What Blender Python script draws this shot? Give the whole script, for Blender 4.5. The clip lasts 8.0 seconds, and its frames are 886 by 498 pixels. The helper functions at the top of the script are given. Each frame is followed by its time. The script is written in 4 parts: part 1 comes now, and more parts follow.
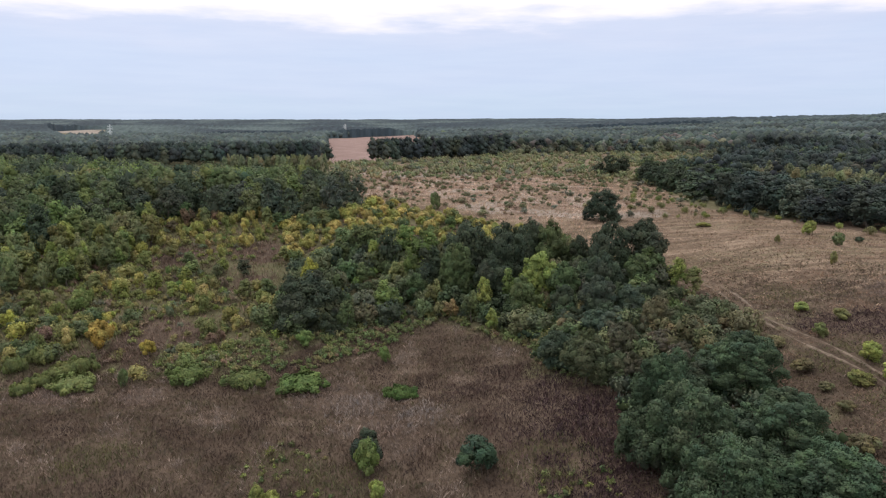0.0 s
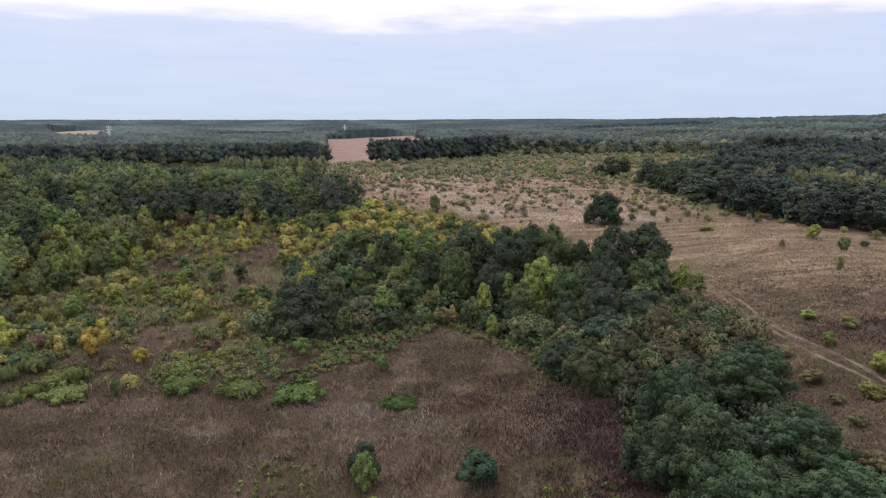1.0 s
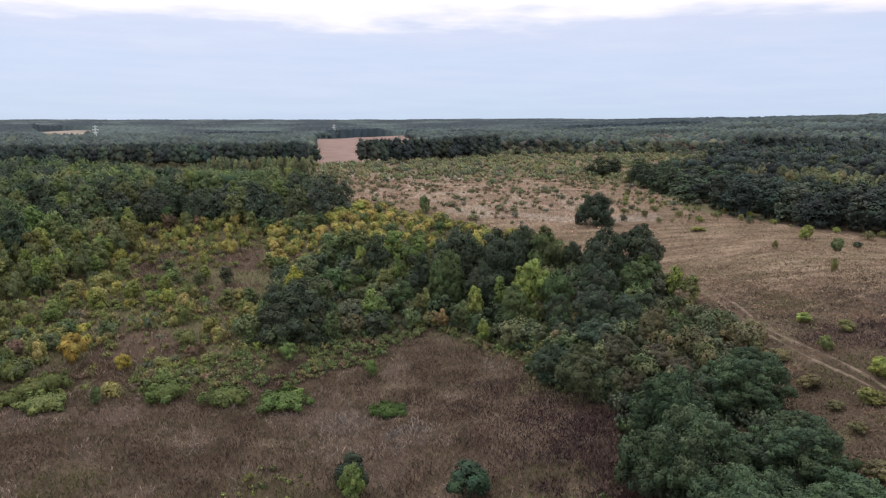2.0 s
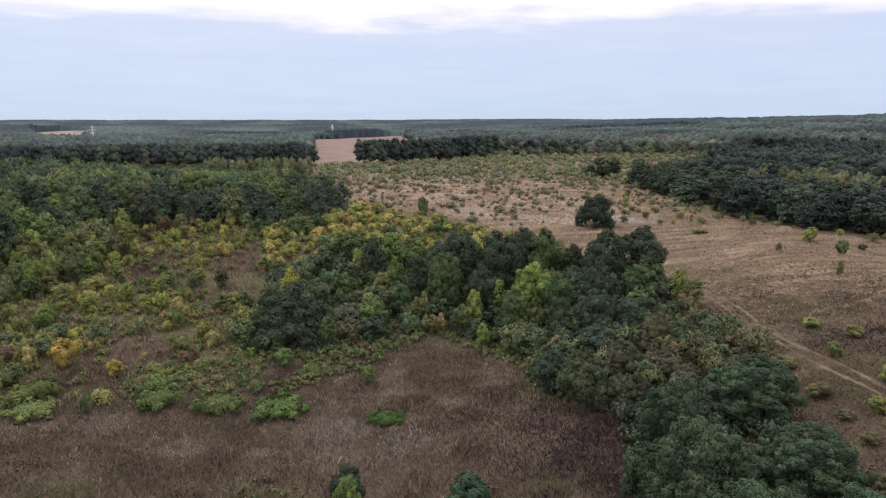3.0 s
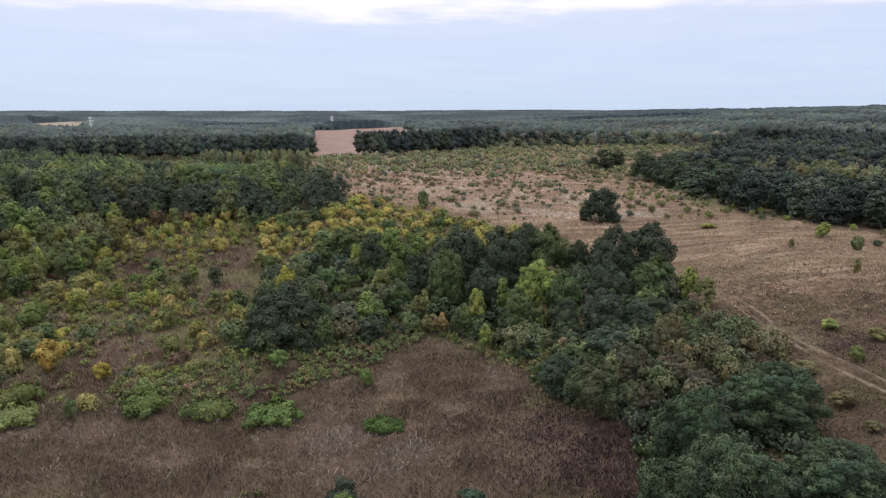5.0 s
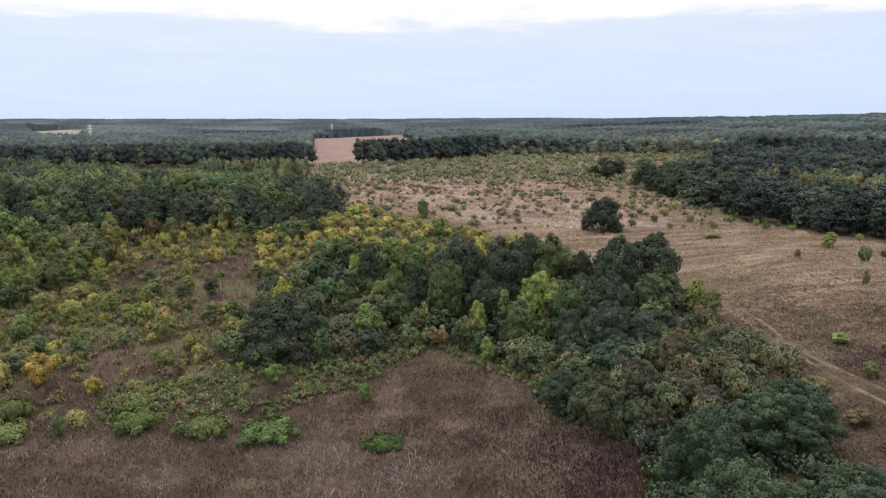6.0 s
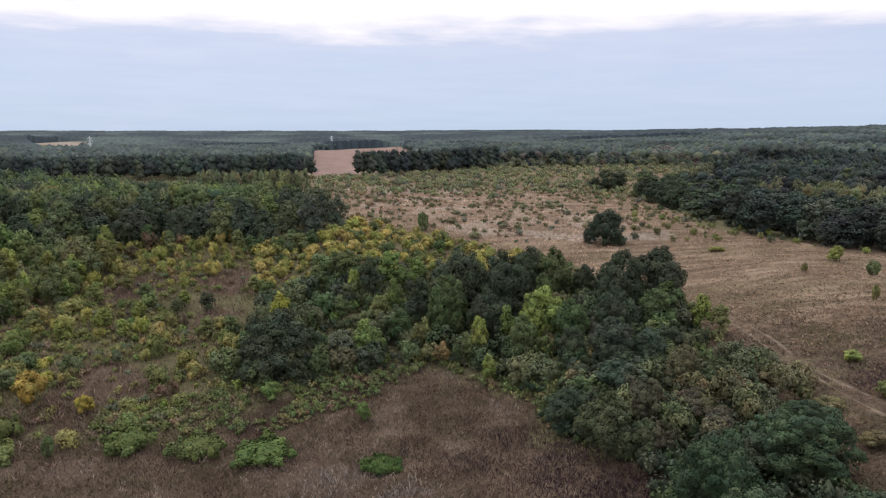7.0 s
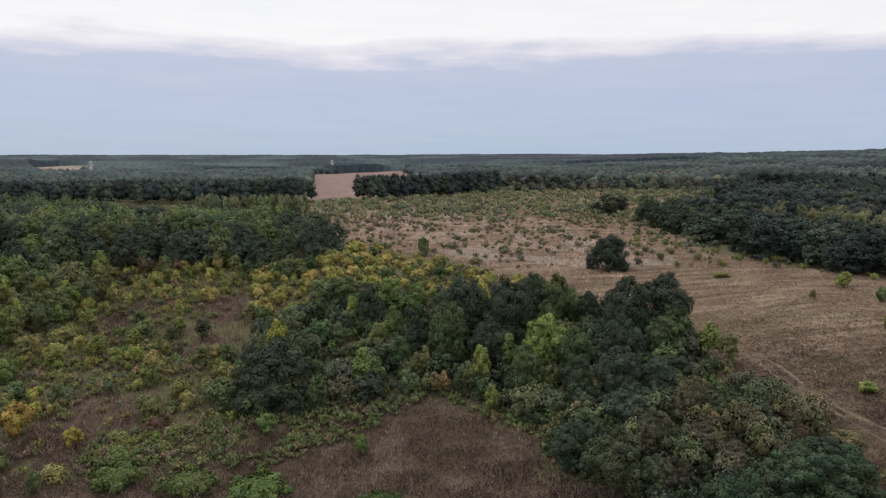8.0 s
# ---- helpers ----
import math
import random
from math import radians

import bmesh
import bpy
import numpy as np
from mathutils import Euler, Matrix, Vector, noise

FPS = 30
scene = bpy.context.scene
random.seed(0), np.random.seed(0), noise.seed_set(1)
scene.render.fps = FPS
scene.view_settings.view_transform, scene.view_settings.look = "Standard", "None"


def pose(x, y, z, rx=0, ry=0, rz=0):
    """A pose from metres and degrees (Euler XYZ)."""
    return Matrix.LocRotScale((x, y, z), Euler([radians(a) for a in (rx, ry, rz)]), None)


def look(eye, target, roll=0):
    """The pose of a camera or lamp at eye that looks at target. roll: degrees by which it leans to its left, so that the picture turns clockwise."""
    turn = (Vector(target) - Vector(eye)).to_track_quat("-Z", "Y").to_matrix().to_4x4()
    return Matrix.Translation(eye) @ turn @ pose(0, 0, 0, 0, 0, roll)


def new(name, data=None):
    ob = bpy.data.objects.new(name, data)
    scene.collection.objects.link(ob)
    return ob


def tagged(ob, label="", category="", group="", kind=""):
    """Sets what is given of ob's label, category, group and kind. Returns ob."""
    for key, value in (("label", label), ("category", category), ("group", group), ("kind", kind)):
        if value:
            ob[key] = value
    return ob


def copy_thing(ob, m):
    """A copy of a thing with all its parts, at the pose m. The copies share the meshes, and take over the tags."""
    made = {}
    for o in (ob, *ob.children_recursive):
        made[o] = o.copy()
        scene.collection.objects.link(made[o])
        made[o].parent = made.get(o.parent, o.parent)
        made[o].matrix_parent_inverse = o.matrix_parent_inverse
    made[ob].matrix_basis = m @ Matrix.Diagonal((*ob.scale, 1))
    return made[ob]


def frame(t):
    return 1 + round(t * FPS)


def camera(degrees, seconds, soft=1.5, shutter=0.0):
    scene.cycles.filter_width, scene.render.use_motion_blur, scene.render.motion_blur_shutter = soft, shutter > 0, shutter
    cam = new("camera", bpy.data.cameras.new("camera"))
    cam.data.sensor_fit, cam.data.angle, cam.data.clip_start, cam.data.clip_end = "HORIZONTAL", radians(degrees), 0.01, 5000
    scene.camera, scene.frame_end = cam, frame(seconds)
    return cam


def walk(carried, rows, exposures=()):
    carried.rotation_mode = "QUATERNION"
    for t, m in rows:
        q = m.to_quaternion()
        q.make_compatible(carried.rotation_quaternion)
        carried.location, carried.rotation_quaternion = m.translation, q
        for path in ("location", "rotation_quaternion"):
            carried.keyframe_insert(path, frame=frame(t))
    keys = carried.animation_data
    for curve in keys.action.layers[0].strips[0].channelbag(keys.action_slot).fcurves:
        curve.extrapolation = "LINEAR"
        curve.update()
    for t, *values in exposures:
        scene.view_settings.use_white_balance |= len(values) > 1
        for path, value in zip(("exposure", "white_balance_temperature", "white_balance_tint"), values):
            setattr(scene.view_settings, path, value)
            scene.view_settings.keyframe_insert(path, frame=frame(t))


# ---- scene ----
from math import pi

# ---------------------------------------------------------------- camera
cam = camera(65.8, 8.0, soft=1.2)
SCALE = 1.2
PATH = [
    (0, (0.092, 0.045, 36.385), (0.089, 2.01, 36.013), 0.0),
    (0.5, (0.12, 1.145, 36.712), (0.117, 3.11, 36.341), 0.0),
    (1, (0.115, 2.161, 36.833), (0.113, 4.126, 36.462), 0.0),
    (1.5, (0.174, 3.275, 36.866), (0.172, 5.241, 36.495), -0.0),
    (1.7, (0.175, 3.704, 36.872), (0.193, 5.669, 36.5), 0.0),
    (2.8, (0.18, 6.066, 36.904), (0.212, 8.031, 36.533), 0.0),
    (3, (0.181, 6.495, 36.91), (0.212, 8.46, 36.539), -0.0),
    (3.5, (0.174, 7.572, 36.906), (0.204, 9.537, 36.534), -0.0),
    (4, (0.135, 8.622, 36.965), (0.166, 10.587, 36.593), -0.0),
    (4.5, (0.146, 9.754, 36.953), (0.176, 11.718, 36.578), 0.0),
    (4.7, (0.138, 10.203, 36.972), (0.168, 12.164, 36.577), 0.0),
    (5.8, (0.093, 12.676, 37.076), (0.123, 14.636, 36.679), 0.0),
    (6, (0.085, 13.125, 37.095), (0.116, 15.089, 36.721), 0.0),
    (6.5, (0.072, 14.248, 37.12), (0.102, 16.215, 36.757), 0.0),
    (7, (-0.029, 15.299, 37.098), (0.003, 17.27, 36.757), 0.0),
    (7.5, (-0.055, 16.518, 37.236), (-0.023, 18.491, 36.91), 0.0),
    (8, (-0.127, 17.568, 37.191), (-0.095, 19.549, 36.918), -0.0),
]
walk(cam, [(t, look(SCALE * Vector(eye), SCALE * Vector(target), roll)) for t, eye, target, roll in PATH], exposures=[(0, 0.0), (4.7, 0.0), (5.8, 0.22), (6.0, 0.15), (6.5, 0.04), (7, -0.09), (7.5, -0.22), (8, -0.38)])

# ---------------------------------------------------------------- sky and sun
SUN_ELEVATION, SUN_AZIMUTH = radians(58), radians(-35)


def node(tree, kind, **sockets):
    n = tree.nodes.new(kind)
    for key, value in sockets.items():
        n.inputs[key.replace("_", " ")].default_value = value
    return n


def ramp(tree, stops):
    n = tree.nodes.new("ShaderNodeValToRGB")
    while len(n.color_ramp.elements) < len(stops):
        n.color_ramp.elements.new(0.5)
    for e, (at, colour) in zip(n.color_ramp.elements, stops):
        e.position, e.color = at, (*colour, 1)
    return n


def math_node(tree, operation, a, b=None, clamp=False):
    n = tree.nodes.new("ShaderNodeMath")
    n.operation, n.use_clamp = operation, clamp
    for socket, value in zip(n.inputs, (a, b)):
        if value is None:
            continue
        if isinstance(value, (int, float)):
            socket.default_value = value
        else:
            tree.links.new(value, socket)
    return n.outputs[0]


def mix_colour(tree, factor, a, b, blend="MIX"):
    n = tree.nodes.new("ShaderNodeMix")
    n.data_type, n.blend_type = "RGBA", blend
    for socket, value in zip((n.inputs[0], n.inputs[6], n.inputs[7]), (factor, a, b)):
        if isinstance(value, (int, float)):
            socket.default_value = value
        elif isinstance(value, tuple):
            socket.default_value = (*value, 1)
        else:
            tree.links.new(value, socket)
    return n.outputs[2]


world = bpy.data.worlds.new("evening_sky")
scene.world = world
world.use_nodes = True
wt = world.node_tree
wt.nodes.clear()
coords = wt.nodes.new("ShaderNodeTexCoord")
split = wt.nodes.new("ShaderNodeSeparateXYZ")
wt.links.new(coords.outputs["Generated"], split.inputs[0])
# cloud deck: long flat streaks, drawn out sideways
stretch = wt.nodes.new("ShaderNodeMapping")
stretch.inputs["Scale"].default_value = (2.6, 2.6, 15)
wt.links.new(coords.outputs["Generated"], stretch.inputs[0])
streaks = node(wt, "ShaderNodeTexNoise", Scale=1.5, Detail=6.0, Roughness=0.55)
wt.links.new(stretch.outputs[0], streaks.inputs["Vector"])
wobble = math_node(wt, "MULTIPLY", math_node(wt, "SUBTRACT", streaks.outputs["Fac"], 0.5), 0.10)
level = math_node(wt, "ADD", split.outputs["Z"], wobble)
deck = ramp(wt, [(0.0, (0.585, 0.72, 0.93)), (0.05, (0.62, 0.72, 0.95)), (0.09, (0.645, 0.73, 0.95)), (0.120, (0.70, 0.755, 0.955)), (0.135, (1.02, 0.98, 1.08)), (0.152, (1.27, 1.25, 1.26)), (0.24, (1.25, 1.24, 1.25)), (0.6, (1.6, 1.62, 1.66)), (1.0, (2.1, 2.15, 2.25))])
wt.links.new(level, deck.inputs[0])
fine = wt.nodes.new("ShaderNodeMapping")
fine.inputs["Scale"].default_value = (5, 5, 60)
fine.inputs["Location"].default_value = (3.1, 1.7, 0.4)
wt.links.new(coords.outputs["Generated"], fine.inputs[0])
wisps = node(wt, "ShaderNodeTexNoise", Scale=1.6, Detail=5.0, Roughness=0.6)
wt.links.new(fine.outputs[0], wisps.inputs["Vector"])
veil = ramp(wt, [(0.35, (0.975, 0.98, 0.99)), (0.65, (1.025, 1.02, 1.01))])
wt.links.new(wisps.outputs["Fac"], veil.inputs[0])
clouds = mix_colour(wt, 1.0, deck.outputs[0], veil.outputs[0], "MULTIPLY")
clear = wt.nodes.new("ShaderNodeTexSky")
clear.sky_type, clear.sun_disc = "NISHITA", False
clear.sun_elevation, clear.sun_rotation = SUN_ELEVATION, SUN_AZIMUTH
dim = mix_colour(wt, 1.0, clear.outputs[0], (0.1, 0.1, 0.1), "MULTIPLY")
sky_colour = mix_colour(wt, 0.88, dim, clouds)
background = wt.nodes.new("ShaderNodeBackground")
wt.links.new(sky_colour, background.inputs[0])
background.inputs[1].default_value = 1.03
wt.links.new(background.outputs[0], wt.nodes.new("ShaderNodeOutputWorld").inputs[0])

sun = new("sun", bpy.data.lights.new("sun", "SUN"))
sun.data.energy, sun.data.angle, sun.data.color = 1.5, radians(30), (1.0, 0.95, 0.88)
sun_way = Vector((math.sin(SUN_AZIMUTH) * math.cos(SUN_ELEVATION), math.cos(SUN_AZIMUTH) * math.cos(SUN_ELEVATION), math.sin(SUN_ELEVATION)))
sun.matrix_world = look(300 * sun_way, (0, 0, 0))


# ---------------------------------------------------------------- the lie of the land
def smooth(a, b, v):
    t = np.clip((v - a) / (b - a), 0, 1)
    return t * t * (3 - 2 * t)


def ground(x, y):
    """Height of the land: a hollow under the camera, a plateau round it, far hills."""
    x, y = np.asarray(x, float), np.asarray(y, float)
    r = np.hypot(x, y)
    side = x / np.maximum(r, 1)
    bank = 0.3 * smooth(-8, 80, x) + 0.7 * np.clip((x + 8) / 88, 0, 1)
    head = 0.5 * smooth(112, 235, y) + 0.5 * np.clip((y - 112) / 123, 0, 1)
    z = 15 * (1 - (1 - bank) * (1 - head))
    ahead = smooth(0, 200, y)
    z = z + ahead * (28.5 * smooth(350, 1800, r) * smooth(0.08, 0.6, side) - 7 * smooth(330, 800, r) * smooth(-0.15, 0.1, -side) + 21 * smooth(1500, 4800, r) * smooth(-0.4, -0.1, -side))
    z = z + 0.35 * np.sin(x / 9.0 + 1.3 * np.sin(y / 14)) * np.sin(y / 11.0)
    return z + 1.5 * smooth(300, 900, r) * np.sin(x / 130 + 2) * np.sin(y / 170 + 0.5) + 16 * np.exp(-(((x + 720) / 200) ** 2) - ((y - 1480) / 220) ** 2) + 5 * smooth(900, 1900, r) * smooth(5000, 2200, r) * np.sin(y / 230 + 0.8 * np.sin(x / 400)) * np.cos(x / 520 + 1)


def inside(polygon, x, y):
    """Which of the points lie in a polygon of plan corners."""
    hit = np.zeros(np.shape(x), bool)
    for (ax, ay), (bx, by) in zip(polygon, polygon[1:] + polygon[:1]):
        cross = (ay > y) != (by > y)
        hit ^= cross & (x < (bx - ax) * (y - ay) / (by - ay + 1e-9) + ax)
    return hit


def patches(x, y, size, seed):
    """Slow uneven drift between 0 and 1 over the plan."""
    rng = np.random.default_rng(seed)
    v = np.zeros(np.shape(x))
    for k in range(7):
        a, f = rng.uniform(0, 2 * pi), rng.uniform(0.6, 1.9) / size
        v = v + np.sin((x * math.cos(a) + y * math.sin(a)) * 2 * pi * f + rng.uniform(0, 6.28))
    return np.clip(0.5 + v / 7, 0, 1)


WEEDS = [(-95, 40), (36, 40), (26, 95), (16, 106), (15, 117), (0, 135), (-12, 132), (-30, 122), (-42, 112), (-75, 108), (-95, 100)]
THICKET = [(-175, 90), (-95, 100), (-42, 114), (-12, 132), (0, 135), (15, 117), (16, 106), (26, 95), (38, 40), (42, 60), (44, 130), (44, 160), (10, 190), (-28, 215), (-100, 212), (-180, 180)]
MEADOW = [(48, 60), (150, 60), (150, 150), (112, 172), (92, 205), (88, 255), (97, 300), (105, 420), (90, 480), (-50, 470), (-44, 345), (-26, 235), (10, 192), (44, 165), (47, 132)]
SHRUBLAND = [(-52, 330), (60, 330), (84, 300), (120, 310), (180, 420), (190, 565), (100, 575), (48, 555), (-60, 500), (-86, 450)]
PINK = [(-48, 400), (-34, 270), (-2, 245), (22, 205), (55, 200), (75, 220), (62, 285), (50, 330), (5, 390)]
PLOUGH = [(-88, 450), (-60, 500), (-40, 600), (-20, 1000), (-70, 1560), (-230, 1330), (-152, 894)]
STUBBLE = [(-640, 1160), (-580, 1170), (-715, 1480), (-780, 1600), (-880, 1600), (-800, 1400)]
LEFT_WOOD = [(-260, 118), (-172, 138), (-122, 166), (-107, 180), (-98, 194), (-93, 206), (-40, 206), (-28, 228), (-40, 262), (-56, 292), (-130, 306), (-190, 340), (-300, 380)]
RIGHT_WOOD = [(170, 140), (112, 174), (95, 203), (89, 257), (100, 290), (118, 264), (128, 226), (195, 186)]
GLADES = [[(40, 655), (140, 650), (150, 722), (45, 722)], [(250, 800), (420, 830), (410, 880), (250, 860)], [(-420, 720), (-300, 700), (-300, 740), (-420, 770)]]
DRY_SPOTS = [(-48, 181, 6, 9), (-69, 174, 5, 8), (-55, 131, 8, 6), (-62, 120, 5, 6), (-70, 111, 6, 3), (-48, 160, 3, 5)]
COPSE = [(-60, 505), (48, 560), (62, 640), (-48, 590)]


# ---------------------------------------------------------------- materials
def material(name, roughness=0.9):
    m = bpy.data.materials.new(name)
    m.use_nodes = True
    bsdf = m.node_tree.nodes["Principled BSDF"]
    bsdf.inputs["Roughness"].default_value = roughness
    bsdf.inputs["Specular IOR Level"].default_value = 0.2
    return m, m.node_tree, bsdf


def noise_on(tree, vector, scale, detail=4.0, roughness=0.6):
    n = node(tree, "ShaderNodeTexNoise", Scale=scale, Detail=detail, Roughness=roughness)
    tree.links.new(vector, n.inputs["Vector"])
    return n.outputs["Fac"]


def foliage_material():
    """Leaves: the plant's own colour, leaf tint, and patches of fresher and drier growth."""
    m, t, bsdf = material("foliage", 0.8)
    bsdf.inputs["Specular IOR Level"].default_value = 0.06
    info = t.nodes.new("ShaderNodeObjectInfo")
    tint = t.nodes.new("ShaderNodeAttribute")
    tint.attribute_name = "tint"
    place = t.nodes.new("ShaderNodeNewGeometry").outputs["Position"]
    colour = mix_colour(t, 1.0, info.outputs["Color"], tint.outputs["Color"], "MULTIPLY")
    patch = ramp(t, [(0.3, (0.57, 0.615, 0.62)), (0.7, (0.915, 0.84, 0.73))])
    t.links.new(noise_on(t, place, 0.55, 3.0), patch.inputs[0])
    colour = mix_colour(t, 1.0, colour, patch.outputs[0], "MULTIPLY")
    grain = ramp(t, [(0.3, (0.97, 0.93, 1.0)), (0.7, (1.16, 1.09, 1.22))])
    t.links.new(noise_on(t, place, 4.0, 2.0), grain.inputs[0])
    colour = mix_colour(t, 1.0, colour, grain.outputs[0], "MULTIPLY")
    t.links.new(colour, bsdf.inputs["Base Color"])
    return m


def bark_material():
    m, t, bsdf = material("bark", 0.95)
    place = t.nodes.new("ShaderNodeTexCoord").outputs["Object"]
    r = ramp(t, [(0.3, (0.035, 0.028, 0.022)), (0.7, (0.13, 0.11, 0.09))])
    t.links.new(noise_on(t, place, 6.0), r.inputs[0])
    t.links.new(r.outputs[0], bsdf.inputs["Base Color"])
    return m


def ground_material():
    m, t, bsdf = material("land", 1.0)
    bsdf.inputs["Specular IOR Level"].default_value = 0.04
    cover = t.nodes.new("ShaderNodeAttribute")
    cover.attribute_name = "cover"
    parts = t.nodes.new("ShaderNodeSeparateColor")
    t.links.new(cover.outputs["Color"], parts.inputs[0])
    place = t.nodes.new("ShaderNodeNewGeometry").outputs["Position"]
    broad, medium, small = noise_on(t, place, 0.06, 4.0), noise_on(t, place, 0.45, 5.0, 0.65), noise_on(t, place, 3.0, 3.0, 0.7)
    mixed = math_node(t, "ADD", math_node(t, "MULTIPLY", broad, 0.4), math_node(t, "ADD", math_node(t, "MULTIPLY", medium, 0.35), math_node(t, "MULTIPLY", small, 0.25)))

    def surface(stops):
        r = ramp(t, stops)
        t.links.new(mixed, r.inputs[0])
        return r.outputs[0]

    weeds = surface([(0.36, (0.052, 0.037, 0.027)), (0.5, (0.113, 0.080, 0.058)), (0.64, (0.205, 0.15, 0.11))])
    streak = t.nodes.new("ShaderNodeMapping")
    streak.inputs["Scale"].default_value = (0.05, 0.42, 0.2)
    streak.inputs["Rotation"].default_value = (0, 0, 0.12)
    t.links.new(place, streak.inputs[0])
    swept = math_node(t, "ADD", math_node(t, "MULTIPLY", mixed, 0.6), math_node(t, "MULTIPLY", noise_on(t, streak.outputs[0], 1.0, 5.0, 0.65), 0.4))
    tan_ramp = ramp(t, [(0.41, (0.115, 0.082, 0.056)), (0.5, (0.22, 0.157, 0.11)), (0.58, (0.38, 0.28, 0.2))])
    t.links.new(swept, tan_ramp.inputs[0])
    tan = tan_ramp.outputs[0]
    herb = surface([(0.36, (0.075, 0.070, 0.040)), (0.5, (0.145, 0.130, 0.072)), (0.64, (0.225, 0.19, 0.115))])
    soil = surface([(0.36, (0.225, 0.148, 0.127)), (0.5, (0.30, 0.202, 0.174)), (0.64, (0.40, 0.285, 0.246))])
    edge = math_node(t, "MULTIPLY", math_node(t, "SUBTRACT", medium, 0.5), 0.9)

    def mask(channel):
        v = math_node(t, "ADD", parts.outputs[channel] if channel < 3 else cover.outputs["Alpha"], edge)
        return math_node(t, "MULTIPLY", math_node(t, "SUBTRACT", v, 0.35), 3.3, True)

    colour = mix_colour(t, mask(0), weeds, tan)
    colour = mix_colour(t, mask(1), colour, herb)
    colour = mix_colour(t, mask(2), colour, soil)
    straw = surface([(0.36, (0.25, 0.205, 0.165)), (0.5, (0.345, 0.285, 0.235)), (0.64, (0.43, 0.365, 0.305))])
    colour = mix_colour(t, mask(3), colour, straw)
    colour = mix_colour(t, 1.0, colour, (0.65, 0.65, 0.665), "MULTIPLY")
    t.links.new(colour, bsdf.inputs["Base Color"])
    bump = node(t, "ShaderNodeBump", Strength=0.8, Distance=0.35)
    t.links.new(mixed, bump.inputs["Height"])
    t.links.new(bump.outputs[0], bsdf.inputs["Normal"])
    return m


def metal_material():
    m, t, bsdf = material("galvanised_steel", 0.5)
    bsdf.inputs["Metallic"].default_value = 0.15
    place = t.nodes.new("ShaderNodeTexCoord").outputs["Object"]
    r = ramp(t, [(0.3, (0.55, 0.56, 0.57)), (0.7, (0.75, 0.76, 0.77))])
    t.links.new(noise_on(t, place, 1.0), r.inputs[0])
    t.links.new(r.outputs[0], bsdf.inputs["Base Color"])
    return m


FOLIAGE, BARK, LAND, STEEL = foliage_material(), bark_material(), ground_material(), metal_material()


# ---------------------------------------------------------------- mesh helpers
def mesh_from(name, verts, quads, material_, tint=None, tris=None, smooth_shaded=False, layer="tint"):
    """A mesh from arrays of corners, four-sided and three-sided faces, with a colour for each corner."""
    me = bpy.data.meshes.new(name)
    quads = np.zeros((0, 4), int) if quads is None else np.asarray(quads)
    tris = np.zeros((0, 3), int) if tris is None else np.asarray(tris)
    loops = np.concatenate([quads.ravel(), tris.ravel()]).astype(np.int32)
    starts = np.concatenate([np.arange(len(quads)) * 4, len(quads) * 4 + np.arange(len(tris)) * 3]).astype(np.int32)
    me.vertices.add(len(verts))
    me.vertices.foreach_set("co", np.asarray(verts, np.float32).ravel())
    me.loops.add(len(loops))
    me.loops.foreach_set("vertex_index", loops)
    me.polygons.add(len(starts))
    me.polygons.foreach_set("loop_start", starts)
    me.update(calc_edges=True)
    if smooth_shaded:
        me.polygons.foreach_set("use_smooth", np.ones(len(starts), bool))
    if tint is not None:
        a = me.color_attributes.new(layer, "FLOAT_COLOR", "POINT")
        a.data.foreach_set("color", np.column_stack([tint, np.ones(len(tint))][: 1 if np.shape(tint)[1] == 4 else 2]).astype(np.float32).ravel())
    me.materials.append(material_)
    return me


def part(name, me, parent, label=""):
    ob = new(name, me)
    ob.parent = parent
    return tagged(ob, label)


def unit_rows(v):
    return v / np.maximum(np.linalg.norm(v, axis=1, keepdims=True), 1e-9)


def icosphere(level):
    bm = bmesh.new()
    bmesh.ops.create_icosphere(bm, subdivisions=level, radius=1)
    bm.verts.ensure_lookup_table()
    v = np.array([tuple(p.co) for p in bm.verts])
    f = np.array([[q.index for q in face.verts] for face in bm.faces])
    bm.free()
    return v, f


ICO1 = icosphere(1)
OCTA = 1.18 * np.array([(1, 0, 0), (-1, 0, 0), (0, 1, 0), (0, -1, 0), (0, 0, 1), (0, 0, -1)]), np.array([(a, b, 4) if a < b or (a, b) == (3, 0) else (b, a, 4) for a, b in ((0, 2), (2, 1), (1, 3), (3, 0))] + [(b, a, 5) for a, b in ((0, 2), (2, 1), (1, 3), (3, 0))])


class Heap:
    """Gathers corners and faces of many pieces for one mesh."""

    def __init__(self):
        self.v, self.q, self.t, self.c, self.n = [], [], [], [], 0

    def add(self, verts, quads=None, tris=None, colour=None):
        if quads is not None:
            self.q.append(np.asarray(quads) + self.n)
        if tris is not None:
            self.t.append(np.asarray(tris) + self.n)
        self.v.append(verts)
        self.c.append(np.broadcast_to(colour, (len(verts), 3)))
        self.n += len(verts)

    def mesh(self, name, material_, smooth_shaded=False):
        q = np.concatenate(self.q) if self.q else None
        t = np.concatenate(self.t) if self.t else None
        return mesh_from(name, np.concatenate(self.v), q, material_, np.concatenate(self.c), t, smooth_shaded)


